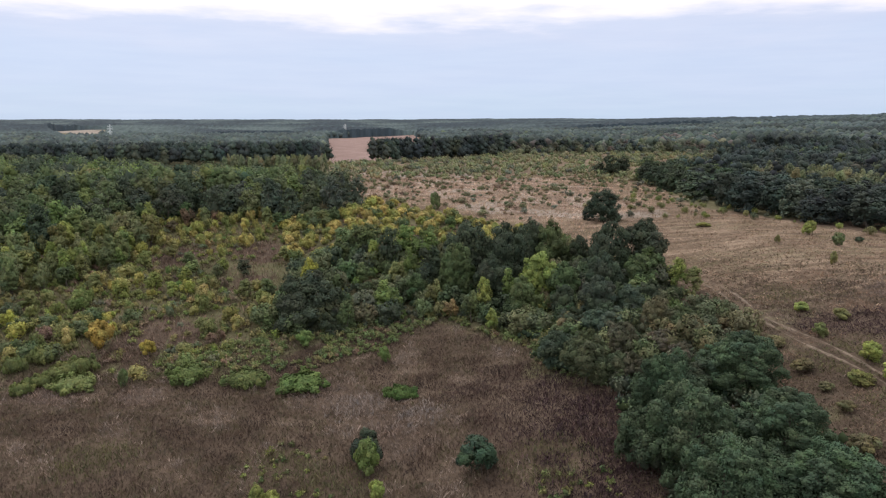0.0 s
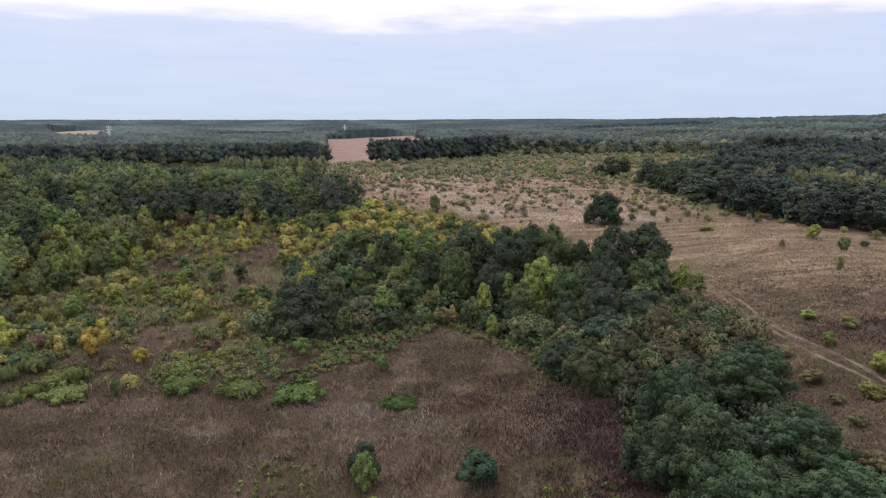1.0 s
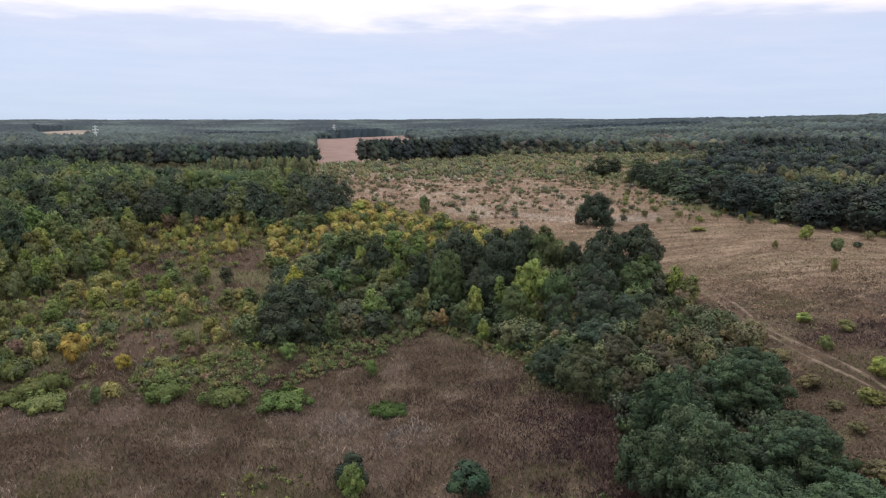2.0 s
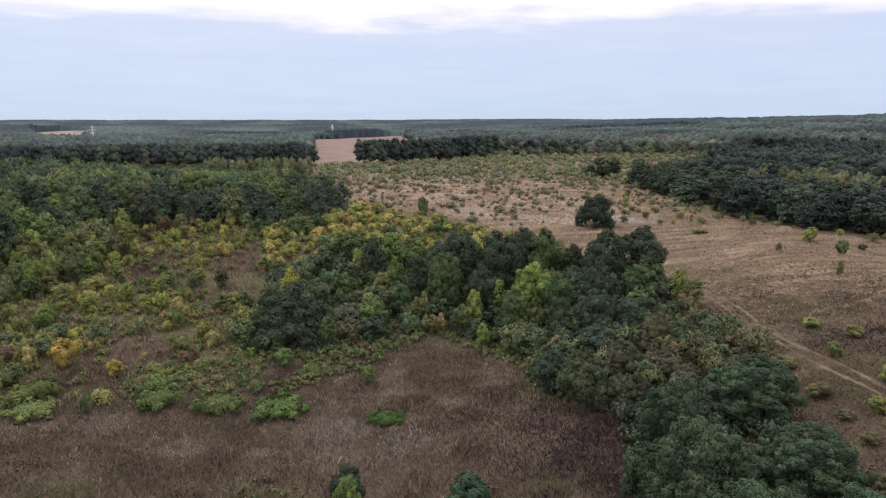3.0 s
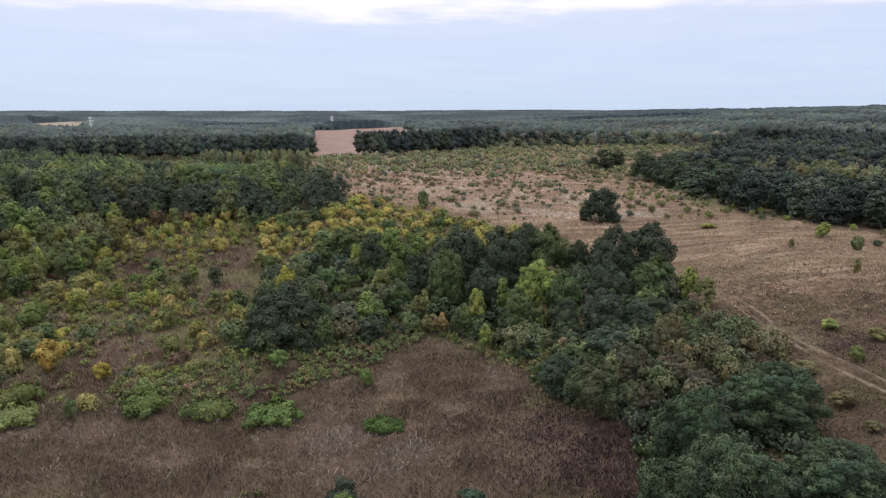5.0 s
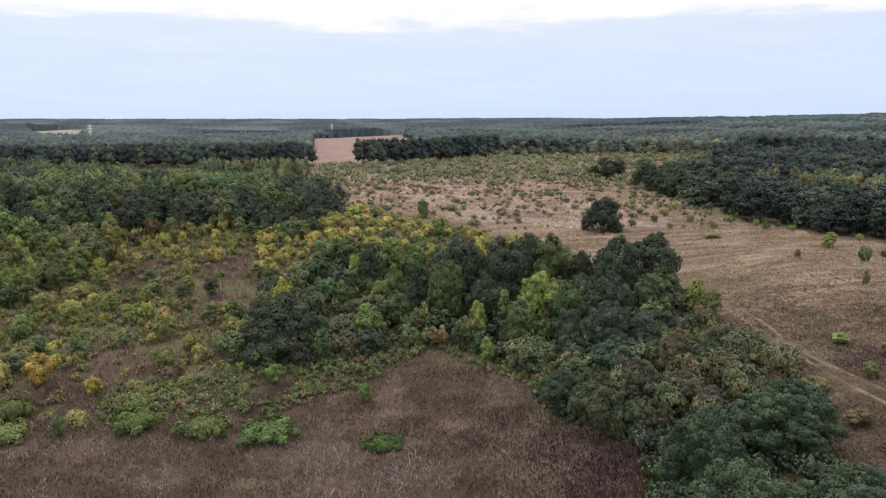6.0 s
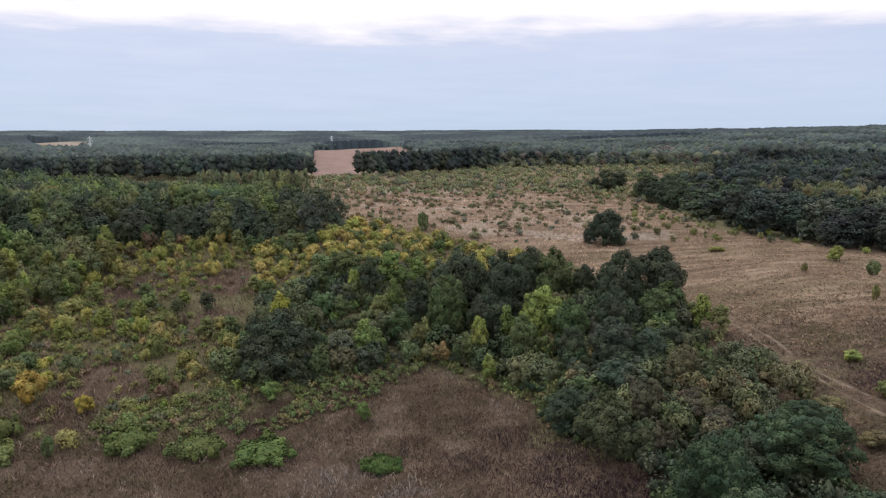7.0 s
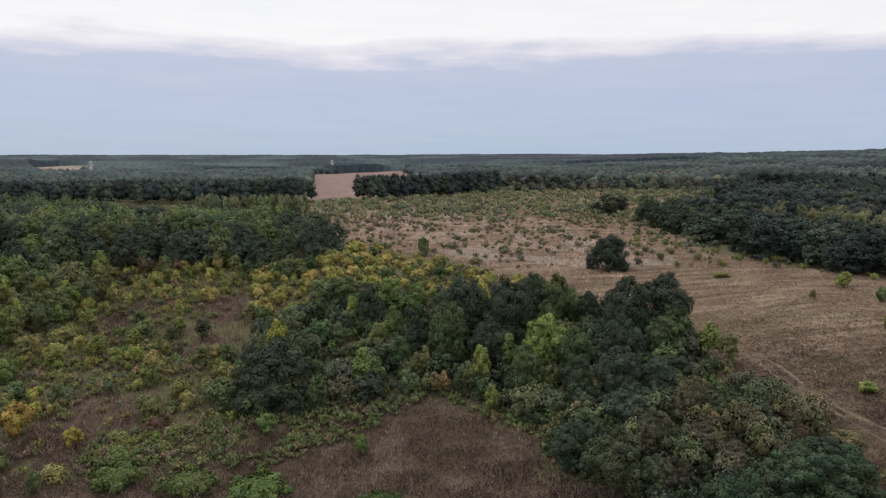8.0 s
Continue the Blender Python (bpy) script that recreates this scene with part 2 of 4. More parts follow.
def leaf_sprays(rng, p, normal, size, colour):
    """Rhombic leaf sprays at p, facing along normal; corners, faces, colours."""
    n = len(p)
    a = unit_rows(np.cross(normal, rng.normal(size=(n, 3))))
    b = np.cross(normal, a)
    s = (size * rng.uniform(0.6, 1.35, n))[:, None]
    bow = normal * s * 0.12
    v = np.stack([p + a * s * 0.62 - bow, p + b * s * 0.36 + bow, p - a * s * 0.62 - bow, p - b * s * 0.36 + bow], 1).reshape(-1, 3)
    return v, np.arange(4 * n).reshape(n, 4), np.repeat(colour, 4, 0)


def leaf_tips(rng, p, normal, size, colour):
    """Pointed three-cornered leaf tips at p, for growth seen from farther off."""
    n = len(p)
    a = unit_rows(np.cross(normal, rng.normal(size=(n, 3))))
    b = np.cross(normal, a)
    s = (size * rng.uniform(0.6, 1.35, n))[:, None]
    bow = normal * s * 0.1
    v = np.stack([p + a * s * 0.72 - bow, p - a * s * 0.36 + b * s * 0.44 + bow, p - a * s * 0.36 - b * s * 0.44 + bow], 1).reshape(-1, 3)
    return v, np.arange(3 * n).reshape(n, 3), np.repeat(colour, 3, 0)


def crown_into(heap, rng, height, width, base, lobes, sprays, size, core=OCTA, at=(0, 0, 0), colour=(1, 1, 1), upright=0.0, spread=0.22, fleck=0.1, heart=0.6, dome=0.6, tuft=(0.9, 1.3)):
    """A crown: a closed heart with uneven plumes of foliage round it, each a lump with leaf sprays standing off it."""
    colour, at = np.asarray(colour, float), np.asarray(at, float)
    half, tall = width / 2, (height - base) / 2
    size_of = min(half, tall)
    mains = max(3, lobes // 4) if lobes > 16 else lobes
    # boughs, spread evenly over the outside of the crown
    k = np.arange(mains) + 0.5
    up = np.clip(1.0 - 1.6 * k / mains + rng.normal(0, 0.1, mains), -0.8, 1)
    turn = k * 2.39996 + rng.normal(0, 0.35, mains) + rng.uniform(0, 6.28)
    flat = np.sqrt(1 - up**2)
    d = np.column_stack([flat * np.cos(turn), flat * np.sin(turn), up])
    r = np.minimum(rng.uniform(0.7, 1.3, mains) * 1.75 / mains**0.5, 0.7) * size_of
    c = d * rng.uniform(0.82, 1.06, (mains, 1)) * np.column_stack([half - 0.85 * r, half - 0.85 * r, tall - 0.85 * r])
    c[:, :2] *= 1 - upright * np.clip(c[:, 2:] / tall, -0.2, 1)
    hue = 1 + rng.normal(0, 0.1, (mains, 1)) + rng.normal(0, 0.03, (mains, 3))
    if mains < lobes:
        # each bough carries smaller plumes on its outer side
        e = np.repeat(np.arange(mains), 4)
        way = unit_rows(rng.normal(size=(len(e), 3)) + 1.3 * unit_rows(c)[e] + np.array([0, 0, 0.35]))
        twig = r[e] * rng.uniform(0.32, 0.54, len(e))
        c = np.concatenate([c, c[e] + way * (r[e] * rng.uniform(0.7, 1.15, len(e)))[:, None]])
        hue = np.concatenate([hue, hue[e] * (1 + rng.normal(0, 0.14, (len(e), 1)))])
        r = np.concatenate([r * 0.74, twig])
    r, c, hue = np.append(r, dome * size_of), np.vstack([c, (0, 0, 0)]), np.vstack([hue, np.ones((1, 3))])
    lobes = len(r)
    plume = np.column_stack([rng.uniform(0.85, 1.15, (lobes, 2)), rng.uniform(*tuft, lobes)])
    plume[-1] = np.array([half * (1 - 0.5 * upright), half * (1 - 0.5 * upright), tall]) / size_of
    # the plumes fill the whole height and width
    c[:, 2] *= tall / np.maximum((c[:, 2] + 0.95 * r * plume[:, 2]).max(), 0.5 * tall)
    c[:, :2] *= np.clip(half / np.quantile(np.hypot(c[:, 0], c[:, 1]) + 0.95 * r * plume[:, 0], 0.93), 0.7, 1.4)
    c = c + np.array([0, 0, base + tall])
    cv, cf = core
    for k in range(lobes):
        lump = 1 + rng.uniform(-0.2, 0.1, (len(cv), 1))
        heap.add(at + c[k] + cv * r[k] * heart * plume[k] * lump, tris=cf, colour=colour * hue[k])
    pick = rng.choice(lobes, int(sprays * 2.6), p=(r * plume[:, 0]) ** 2 / ((r * plume[:, 0]) ** 2).sum())
    out = unit_rows(c - np.array([0, 0, base + tall * 0.8]) + 1e-3) * np.array([1, 1, 0.6])
    d = unit_rows(rng.normal(size=(len(pick), 3)) + 0.8 * out[pick] + np.array([0, 0, 0.2]))
    off = rng.normal(0.98, 0.13, (len(pick), 1))
    p = c[pick] + d * r[pick][:, None] * off * plume[pick]
    near = np.full(len(p), 9.0)
    for a in range(0, len(p), 4000):
        gap = np.linalg.norm((p[a : a + 4000, None, :] - c[None]) / plume[None], axis=2) / r[None]
        gap[np.arange(len(gap)), pick[a : a + 4000]] = 9
        near[a : a + 4000] = gap.min(1)
    keep = (near > 0.92) & (p[:, 2] > base * 0.4)
    p, d, pick = p[keep][:sprays], d[keep][:sprays], pick[keep][:sprays]
    normal = unit_rows(d + spread * 2.4 * rng.normal(size=d.shape))
    shade = colour * hue[pick] * (1 + rng.normal(0, fleck, (len(p), 1))) * (1 + rng.normal(0, 0.04, (len(p), 3)))
    v, q, col = leaf_tips(rng, p, normal, size, np.clip(shade, 0, 9))
    heap.add(at + v, tris=q, colour=col)


def limb_into(heap, path, r0, r1, sides=7):
    """A tapered limb along a path."""
    path = np.asarray(path, float)
    ang = np.arange(sides) * 2 * pi / sides
    rings = []
    for k, p in enumerate(path):
        r = r0 + (r1 - r0) * k / (len(path) - 1)
        way = unit_rows((path[min(k + 1, len(path) - 1)] - path[max(k - 1, 0)])[None])[0]
        a = np.cross(way, (0.31, 0.95, 0.05))
        a /= np.linalg.norm(a)
        b = np.cross(way, a)
        rings.append(p + r * (np.cos(ang)[:, None] * a + np.sin(ang)[:, None] * b))
    i = np.arange(sides)
    quads = [np.column_stack([k * sides + i, k * sides + (i + 1) % sides, (k + 1) * sides + (i + 1) % sides, (k + 1) * sides + i]) for k in range(len(path) - 1)]
    heap.add(np.concatenate(rings), quads=np.concatenate(quads), colour=(1, 1, 1))


def make_tree(name, seed, height, width, base, lobes, sprays, size, stems=1, upright=0.0, core=OCTA):
    """A plant of its own: an empty at the foot, a woody trunk with limbs, a leafy crown."""
    rng = np.random.default_rng(seed)
    top = new(name)
    boles, leaves = [Heap() for _ in range(stems)], Heap()
    for s, wood in enumerate(boles):
        foot = np.array([*(rng.normal(0, 0.1 * width * (stems > 1), 2)), -0.25])
        lean = rng.normal(0, 0.05, 2) * height
        up = np.array([foot + (np.array([lean[0], lean[1], height * 0.75]) * f + np.array([*(0.02 * height * rng.normal(size=2)), 0])) for f in (0, 0.3, 0.6, 1)])
        up[0] = foot
        limb_into(wood, up, 0.022 * height / stems**0.5 + 0.02, 0.006 * height, 7 if stems == 1 else 4)
        for k in range(4 if stems == 1 else 0):
            f = rng.uniform(0.3, 0.8)
            start = up[0] + (up[3] - up[0]) * f
            turn = rng.uniform(0, 2 * pi)
            end = start + np.array([math.cos(turn) * width * 0.3, math.sin(turn) * width * 0.3, height * 0.2])
            limb_into(wood, [start, (start + end) / 2 + (0, 0, 0.03 * height), end], 0.010 * height, 0.003 * height, 5)
    near = size < 0.5
    crown_into(leaves, rng, height, width, base, lobes, sprays, size, core=core, upright=upright, spread=0.09, fleck=0.05 if size < 0.25 else 0.07, heart=0.45 if size < 0.25 else 0.55 if near else 0.78, dome=0.66, tuft=(0.75, 1.1) if width > 8 else (0.95, 1.5))
    # the outermost leaves reach just the height and width given
    v = np.concatenate(leaves.v)
    fit = width / 2 / np.quantile(np.hypot(v[:, 0], v[:, 1]), 0.975)
    rise = (height - base) / (np.quantile(v[:, 2], 0.997) - base)
    leaves.v = [np.column_stack([v[:, :2] * fit, base + (v[:, 2] - base) * rise])]
    for wood in boles:
        part("trunk" if height > 4.5 else "stem", wood.mesh("trunk", BARK), top)
    part("crown", leaves.mesh("crown", FOLIAGE, True), top)
    return top


# leaf colours
DARK, MID, FRESH = (0.066, 0.089, 0.057), (0.112, 0.152, 0.068), (0.145, 0.210, 0.070)
LIME, YELLOW, ORANGE = (0.215, 0.26, 0.078), (0.42, 0.34, 0.08), (0.28, 0.225, 0.11)
MOSS, DEEP = (0.086, 0.13, 0.06), (0.064, 0.099, 0.056)
GREY, OLIVE, RUSSET = (0.110, 0.132, 0.088), (0.18, 0.198, 0.082), (0.20, 0.15, 0.11)

prototypes = {}


def proto(kind):
    """The plants that are copied, built once each: four shapes of a kind."""
    if kind not in prototypes:
        spec = {
            # height, width, base, lobes, sprays, spray size, stems, upright
            "big_oak": ("oak_tree", 13, 12, -0.8, 260, 24000, 0.23, 1, 0.2, ICO1),
            "oak": ("oak_tree", 11, 10, -0.8, 84, 8600, 0.3, 1, 0.2, OCTA),
            "slim": ("poplar_tree", 10, 5.5, 0.2, 28, 1500, 0.35, 1, 0.35, OCTA),
            "far_oak": ("oak_tree", 12, 9, -3.0, 36, 1500, 0.48, 1, 0.2, OCTA),
            "bush": ("bush", 4, 4.4, -0.2, 20, 850, 0.28, 1, 0.22, OCTA),
            "shrub": ("shrub", 2, 2.4, -0.1, 9, 360, 0.24, 1, 0.2, OCTA),
            "round_oak": ("oak_tree", 10, 12, -4.0, 110, 11000, 0.28, 1, 0.32, OCTA),
            "fine_bush": ("bush", 4, 3.6, -0.1, 36, 2600, 0.23, 4, 0.42, OCTA),
            "low_bush": ("bush", 2, 6, -0.3, 40, 3600, 0.23, 5, 0.0, OCTA),
        }[kind]
        prototypes[kind] = spec, {}
    return prototypes[kind]


planted = random.Random(5)


def plant(kind, x, y, height, width, colour, label, category="tree", group="", sink=0.0, called=""):
    """Stands a plant of that kind, height and width on the land at x, y."""
    (name, h, w, base, lobes, sprays, size, stems, upright, core), shapes = proto(kind)
    k = planted.randrange(4)
    m = pose(x, y, float(ground(x, y)) - sink, 0, 0, planted.uniform(0, 360)) @ Matrix.Diagonal((width / w, width / w * planted.uniform(0.92, 1.08), height / h, 1))
    if k in shapes:
        ob = copy_thing(shapes[k], m)
        ob.matrix_basis = m
    else:
        ob = shapes[k] = make_tree(name, 10 * k + len(kind) * 7, h, w, base, lobes, sprays, size, stems, upright, core)
        ob.matrix_basis = m
    if called:
        ob.name = called
    for child in ob.children:
        if child.name.startswith("crown"):
            f = planted.uniform(0.88, 1.12)
            child.color = (colour[0] * f * planted.uniform(0.94, 1.06), colour[1] * f, colour[2] * f, 1)
    return tagged(ob, label, category, group)


# ---------------------------------------------------------------- land
def axis(low, high, step, reach, growth):
    mid = list(np.arange(low, high + 0.1, step))
    out, s, v = [], step, high
    while v < reach:
        s *= growth
        v += s
        out.append(v)
    back, s, v = [], step, low
    while v > -reach:
        s *= growth
        v -= s
        back.append(v)
    return np.array(back[::-1] + mid + out)


def make_land():
    xs, ys = axis(-160, 140, 2.8, 6000, 1.12), axis(30, 270, 2.8, 6000, 1.07)
    gx, gy = np.meshgrid(xs, ys)
    x, y = gx.ravel(), gy.ravel()
    v = np.column_stack([x, y, ground(x, y)])
    nx, ny = len(xs), len(ys)
    i = (np.arange(ny - 1)[:, None] * nx + np.arange(nx - 1)).ravel()
    q = np.column_stack([i, i + 1, i + 1 + nx, i + nx])
    jx, jy = x + 4 * np.sin(y / 7.0) + 2 * np.sin(y / 2.9 + x / 5), y + 4 * np.sin(x / 8.0) + 2 * np.sin(x / 3.1)
    tan = np.maximum(inside(MEADOW, jx, jy) * (0.1 + 0.9 * smooth(95, 170, y + 0.25 * (x - 60))), 0)
    for g in GLADES:
        tan = np.maximum(tan, inside(g, x, y))
    herb = np.maximum(np.maximum(inside(THICKET, jx, jy), 1.6 * inside(THICKET, x, y) * (x > -38)), inside(SHRUBLAND, jx, jy) * 0.45)
    soil = np.maximum(inside(PLOUGH, x, y), 0.42 * inside(PINK, jx, jy))
    open_land = (tan > 0) | inside(WEEDS, jx, jy) | (herb > 0) | (soil > 0) | ((y < 200) & (x > 40)) | ((np.hypot(x, y) < 160) & (x < 30))
    herb = np.where(open_land, np.maximum(herb * (0.5 + 0.2 * (x < -36)), 0.42 * inside(MEADOW, x, y) * (patches(x, y, 34, 12) > 0.56)), 1.0)
    for cx, cy, wide, deep in DRY_SPOTS:
        herb = herb * smooth(0.7, 1.2, np.hypot((jx - cx) / wide, (jy - cy) / deep))
    straw = np.maximum(inside(STUBBLE, x, y), 0.6 * inside(PINK, jx, jy) * (patches(x, y + 0.5 * x, 30, 9) > 0.5))
    cover = np.column_stack([np.maximum(tan, inside(SHRUBLAND, jx, jy)), herb, soil, straw]).astype(float)
    land = new("ground", mesh_from("ground", v, q, LAND, cover, smooth_shaded=True, layer="cover"))
    return tagged(land, "rolling land of dry brown weeds, tan meadow and green undergrowth", "ground", kind="structure")


make_land()


# ---------------------------------------------------------------- woods
def scatter(polygon, spacing, seed, jitter=0.42):
    """Points on an uneven grid inside a plan polygon."""
    rng = np.random.default_rng(seed)
    p = np.array(polygon, float)
    gx, gy = np.meshgrid(np.arange(p[:, 0].min(), p[:, 0].max(), spacing), np.arange(p[:, 1].min(), p[:, 1].max(), spacing))
    x = gx.ravel() + rng.uniform(-jitter, jitter, gx.size) * spacing
    y = gy.ravel() + rng.uniform(-jitter, jitter, gx.size) * spacing
    keep = inside(polygon, x, y)
    return x[keep], y[keep], rng


def wood_colour(rng, mix):
    shades, weights = zip(*mix)
    c = np.array(shades[rng.choice(len(shades), p=np.array(weights) / sum(weights))])
    return c * (1 + rng.normal(0, 0.1)) * (1 + rng.normal(0, 0.04, 3))


WOOD_MIX = [((0.082, 0.113, 0.075), 4), ((0.132, 0.178, 0.086), 5), ((0.18, 0.245, 0.088), 1.8), ((0.20, 0.215, 0.10), 0.5)]
FRONT_MIX = [((0.074, 0.098, 0.070), 4), ((0.108, 0.142, 0.082), 3.5), ((0.17, 0.222, 0.095), 1.8)]
DARK_MIX = [((0.064, 0.086, 0.080), 5), ((0.082, 0.110, 0.095), 3), ((0.100, 0.132, 0.100), 1.5), (GREY, 0.4)]


YOUNG_MIX = [((0.17, 0.20, 0.12), 4), ((0.12, 0.15, 0.105), 3), ((0.24, 0.25, 0.16), 2), ((0.18, 0.15, 0.12), 0.7)]
EDGE_MIX = [((0.064, 0.086, 0.080), 5), ((0.10, 0.13, 0.10), 2), (GREY, 2), ((0.15, 0.128, 0.112), 1.0), ((0.2, 0.19, 0.16), 0.8)]


def make_front_wood(polygon, spacing, seed, rim, mix, label, group, widths=(7.5, 10), heights=(9.5, 13.5)):
    """The rows of trees of a wood that face the open land, each a tree; the rest goes into the woods behind."""
    x, y, rng = scatter(polygon, spacing, seed)
    behind = Heap()
    for px_, py_ in zip(x, y):
        h, w = rng.uniform(*heights) * (0.84 if py_ > 258 and px_ > -120 else 1), rng.uniform(*widths)
        c = wood_colour(rng, mix(px_, py_))
        if rim(px_, py_):
            plant("far_oak", px_, py_, h, w, tuple(c), label, "tree", group)
        else:
            crown_into(behind, rng, h, w, 1.0, 10, 330, 0.55, at=(px_, py_, float(ground(px_, py_))), colour=c, upright=0.1, spread=0.10, fleck=0.07, dome=0.7, heart=0.64, tuft=(0.75, 1.05))
    return behind


LEFT_LABEL = "broad-crowned green oak in the dense wood's outer rows"
left_rest = make_front_wood(LEFT_WOOD, 7.1, 21, lambda x, y: (y < 232 and x > -150) or (x > -62 and y < 300), lambda x, y: FRONT_MIX if (y < 226 and x > -95) or x > -45 else WOOD_MIX, LEFT_LABEL, "oaks at the edge of the wood", (7.6, 10.4), (9, 13.5))
tagged(new("wood_interior", left_rest.mesh("wood_interior", FOLIAGE, True)), "closed canopy of rounded green tree crowns", "woods", kind="stuff")
RIGHT_LABEL = "dark green oak at the edge of the hillside wood"
right_rest = make_front_wood(RIGHT_WOOD, 8.6, 22, lambda x, y: x < 180 and y < 290, lambda x, y: [((0.050, 0.070, 0.058), 6), ((0.092, 0.122, 0.08), 1), ((0.064, 0.088, 0.068), 3)], RIGHT_LABEL, "oaks along the meadow", (11, 15), (9.5, 12))
tagged(new("wood_interior", right_rest.mesh("wood_interior", FOLIAGE, True)), "closed canopy of dark green tree crowns", "woods", kind="stuff")


GLADE = [(112, 296), (121, 264), (131, 228), (205, 186), (220, 205), (150, 252), (132, 300)]


def wooded(x, y):
    """Where the distant land carries woods."""
    bare = inside(MEADOW, x, y) | inside(SHRUBLAND, x, y) | inside(PLOUGH, x, y) | inside(STUBBLE, x, y) | inside(LEFT_WOOD, x, y) | inside(RIGHT_WOOD, x, y) | inside(GLADE, x, y)
    for g in GLADES:
        bare = bare | inside(g, x, y)
    gap = (x < -20) & (y > 262) & (y < 465 + 0.08 * (x + 85)) & (y > 262 - 0.3 * (x + 200))
    near = (np.hypot(x, y) < 335) & (x < 105) | (np.hypot(x, y) < 262)
    return ~(bare | gap | near) | inside(COPSE, x, y)


def make_middle_woods(name, inner, outer, spacing, seed):
    """Woods between two distances, crown by crown, simpler with distance."""
    rng = np.random.default_rng(seed)
    heap = Heap()
    x, y, _ = scatter([(-outer, 120), (outer, 120), (outer, outer), (-outer, outer)], spacing, seed + 1)
    r, bearing = np.hypot(x, y), np.degrees(np.arctan2(x, y))
    keep = wooded(x, y) & (r < outer) & (r >= inner) & (np.abs(bearing) < 38)
    v, f = ICO1
    for px_, py_, r_ in zip(x[keep], y[keep], r[keep]):
        far_left = px_ < -60 and py_ > 440
        h, w = rng.uniform(10, 15) + 2.0 * far_left, rng.uniform(0.95, 1.25) * spacing
        h = rng.uniform(16, 19) if inside(COPSE, px_, py_) else h
        edge = 40 < px_ < 260 and py_ < 720 and r_ > 520
        # young growth grades up from the shrubland into the wood
        young = (1 - smooth(0, 100, py_ - 575 + 0.2 * px_)) if edge and not inside(COPSE, px_, py_) else 0.0
        h, w = h * (1 - 0.62 * young), w * (1 - 0.4 * young)
        c = wood_colour(rng, YOUNG_MIX if rng.random() < young else EDGE_MIX if edge else DARK_MIX if far_left or rng.random() < 0.97 else WOOD_MIX) * (0.98 if far_left else 0.8)
        # distance haze is put into the leaf colour, growing with range
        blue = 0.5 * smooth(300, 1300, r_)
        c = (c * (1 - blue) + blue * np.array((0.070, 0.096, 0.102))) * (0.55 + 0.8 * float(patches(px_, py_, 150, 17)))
        at = np.array((px_, py_, float(ground(px_, py_))))
        if r_ < 420:
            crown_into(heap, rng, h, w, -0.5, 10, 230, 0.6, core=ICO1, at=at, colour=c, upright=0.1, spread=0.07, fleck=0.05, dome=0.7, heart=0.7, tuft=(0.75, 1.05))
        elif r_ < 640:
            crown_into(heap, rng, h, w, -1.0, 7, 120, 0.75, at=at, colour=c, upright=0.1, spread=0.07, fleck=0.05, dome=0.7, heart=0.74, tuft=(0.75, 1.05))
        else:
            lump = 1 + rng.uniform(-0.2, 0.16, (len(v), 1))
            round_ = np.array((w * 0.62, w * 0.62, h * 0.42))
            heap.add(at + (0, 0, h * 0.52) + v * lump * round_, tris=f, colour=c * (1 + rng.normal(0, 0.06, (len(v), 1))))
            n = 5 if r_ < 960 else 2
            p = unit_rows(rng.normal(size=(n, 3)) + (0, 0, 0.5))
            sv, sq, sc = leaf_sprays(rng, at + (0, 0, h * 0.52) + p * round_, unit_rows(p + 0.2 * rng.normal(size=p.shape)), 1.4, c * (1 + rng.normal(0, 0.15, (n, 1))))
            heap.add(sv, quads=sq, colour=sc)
    return tagged(new(name, heap.mesh(name, FOLIAGE, True)), "wide dark green woods covering the hills", "woods", kind="stuff")


def make_far_woods():
    """Canopy of the farthest woods: a skin of rounded crowns over the hills."""
    rng = np.random.default_rng(41)
    bearings, ranges = np.radians(np.linspace(-40, 40, 560)), 1330 * 1.0125 ** np.arange(110)
    b, r = np.meshgrid(bearings, ranges)
    b = b + rng.uniform(-0.4, 0.4, b.shape) * (bearings[1] - bearings[0])
    x, y = (np.sin(b) * r).ravel(), (np.cos(b) * r).ravel()
    forest = wooded(x, y)
    stand = np.sin(x / 75 + 1.5 * np.sin(y / 210)) * np.sin(y / 130 + x / 240)
    top = 12 + (1.5 + 2.5 * smooth(3600, 1800, r.ravel())) * np.tanh(4 * stand) + rng.uniform(-2.2, 2.2, x.shape)
    z = ground(x, y) + np.where(forest, top, -4)
    z[: len(bearings)] = ground(x, y)[: len(bearings)] - 2
    v = np.column_stack([x, y, z])
    nx, ny = len(bearings), len(ranges)
    i = (np.arange(ny - 1)[:, None] * nx + np.arange(nx - 1)).ravel()
    q = np.column_stack([i, i + 1, i + 1 + nx, i + nx])
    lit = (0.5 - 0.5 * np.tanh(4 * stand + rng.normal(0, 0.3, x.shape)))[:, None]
    # both stand colours carry a painted-in blue haze
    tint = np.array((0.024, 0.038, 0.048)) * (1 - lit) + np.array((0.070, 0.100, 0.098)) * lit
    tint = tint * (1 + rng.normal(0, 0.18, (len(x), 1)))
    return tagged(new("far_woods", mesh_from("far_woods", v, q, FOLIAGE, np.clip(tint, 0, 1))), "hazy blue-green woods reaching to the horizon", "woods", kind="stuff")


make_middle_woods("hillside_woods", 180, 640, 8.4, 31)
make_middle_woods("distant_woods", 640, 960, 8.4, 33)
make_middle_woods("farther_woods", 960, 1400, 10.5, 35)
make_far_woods()


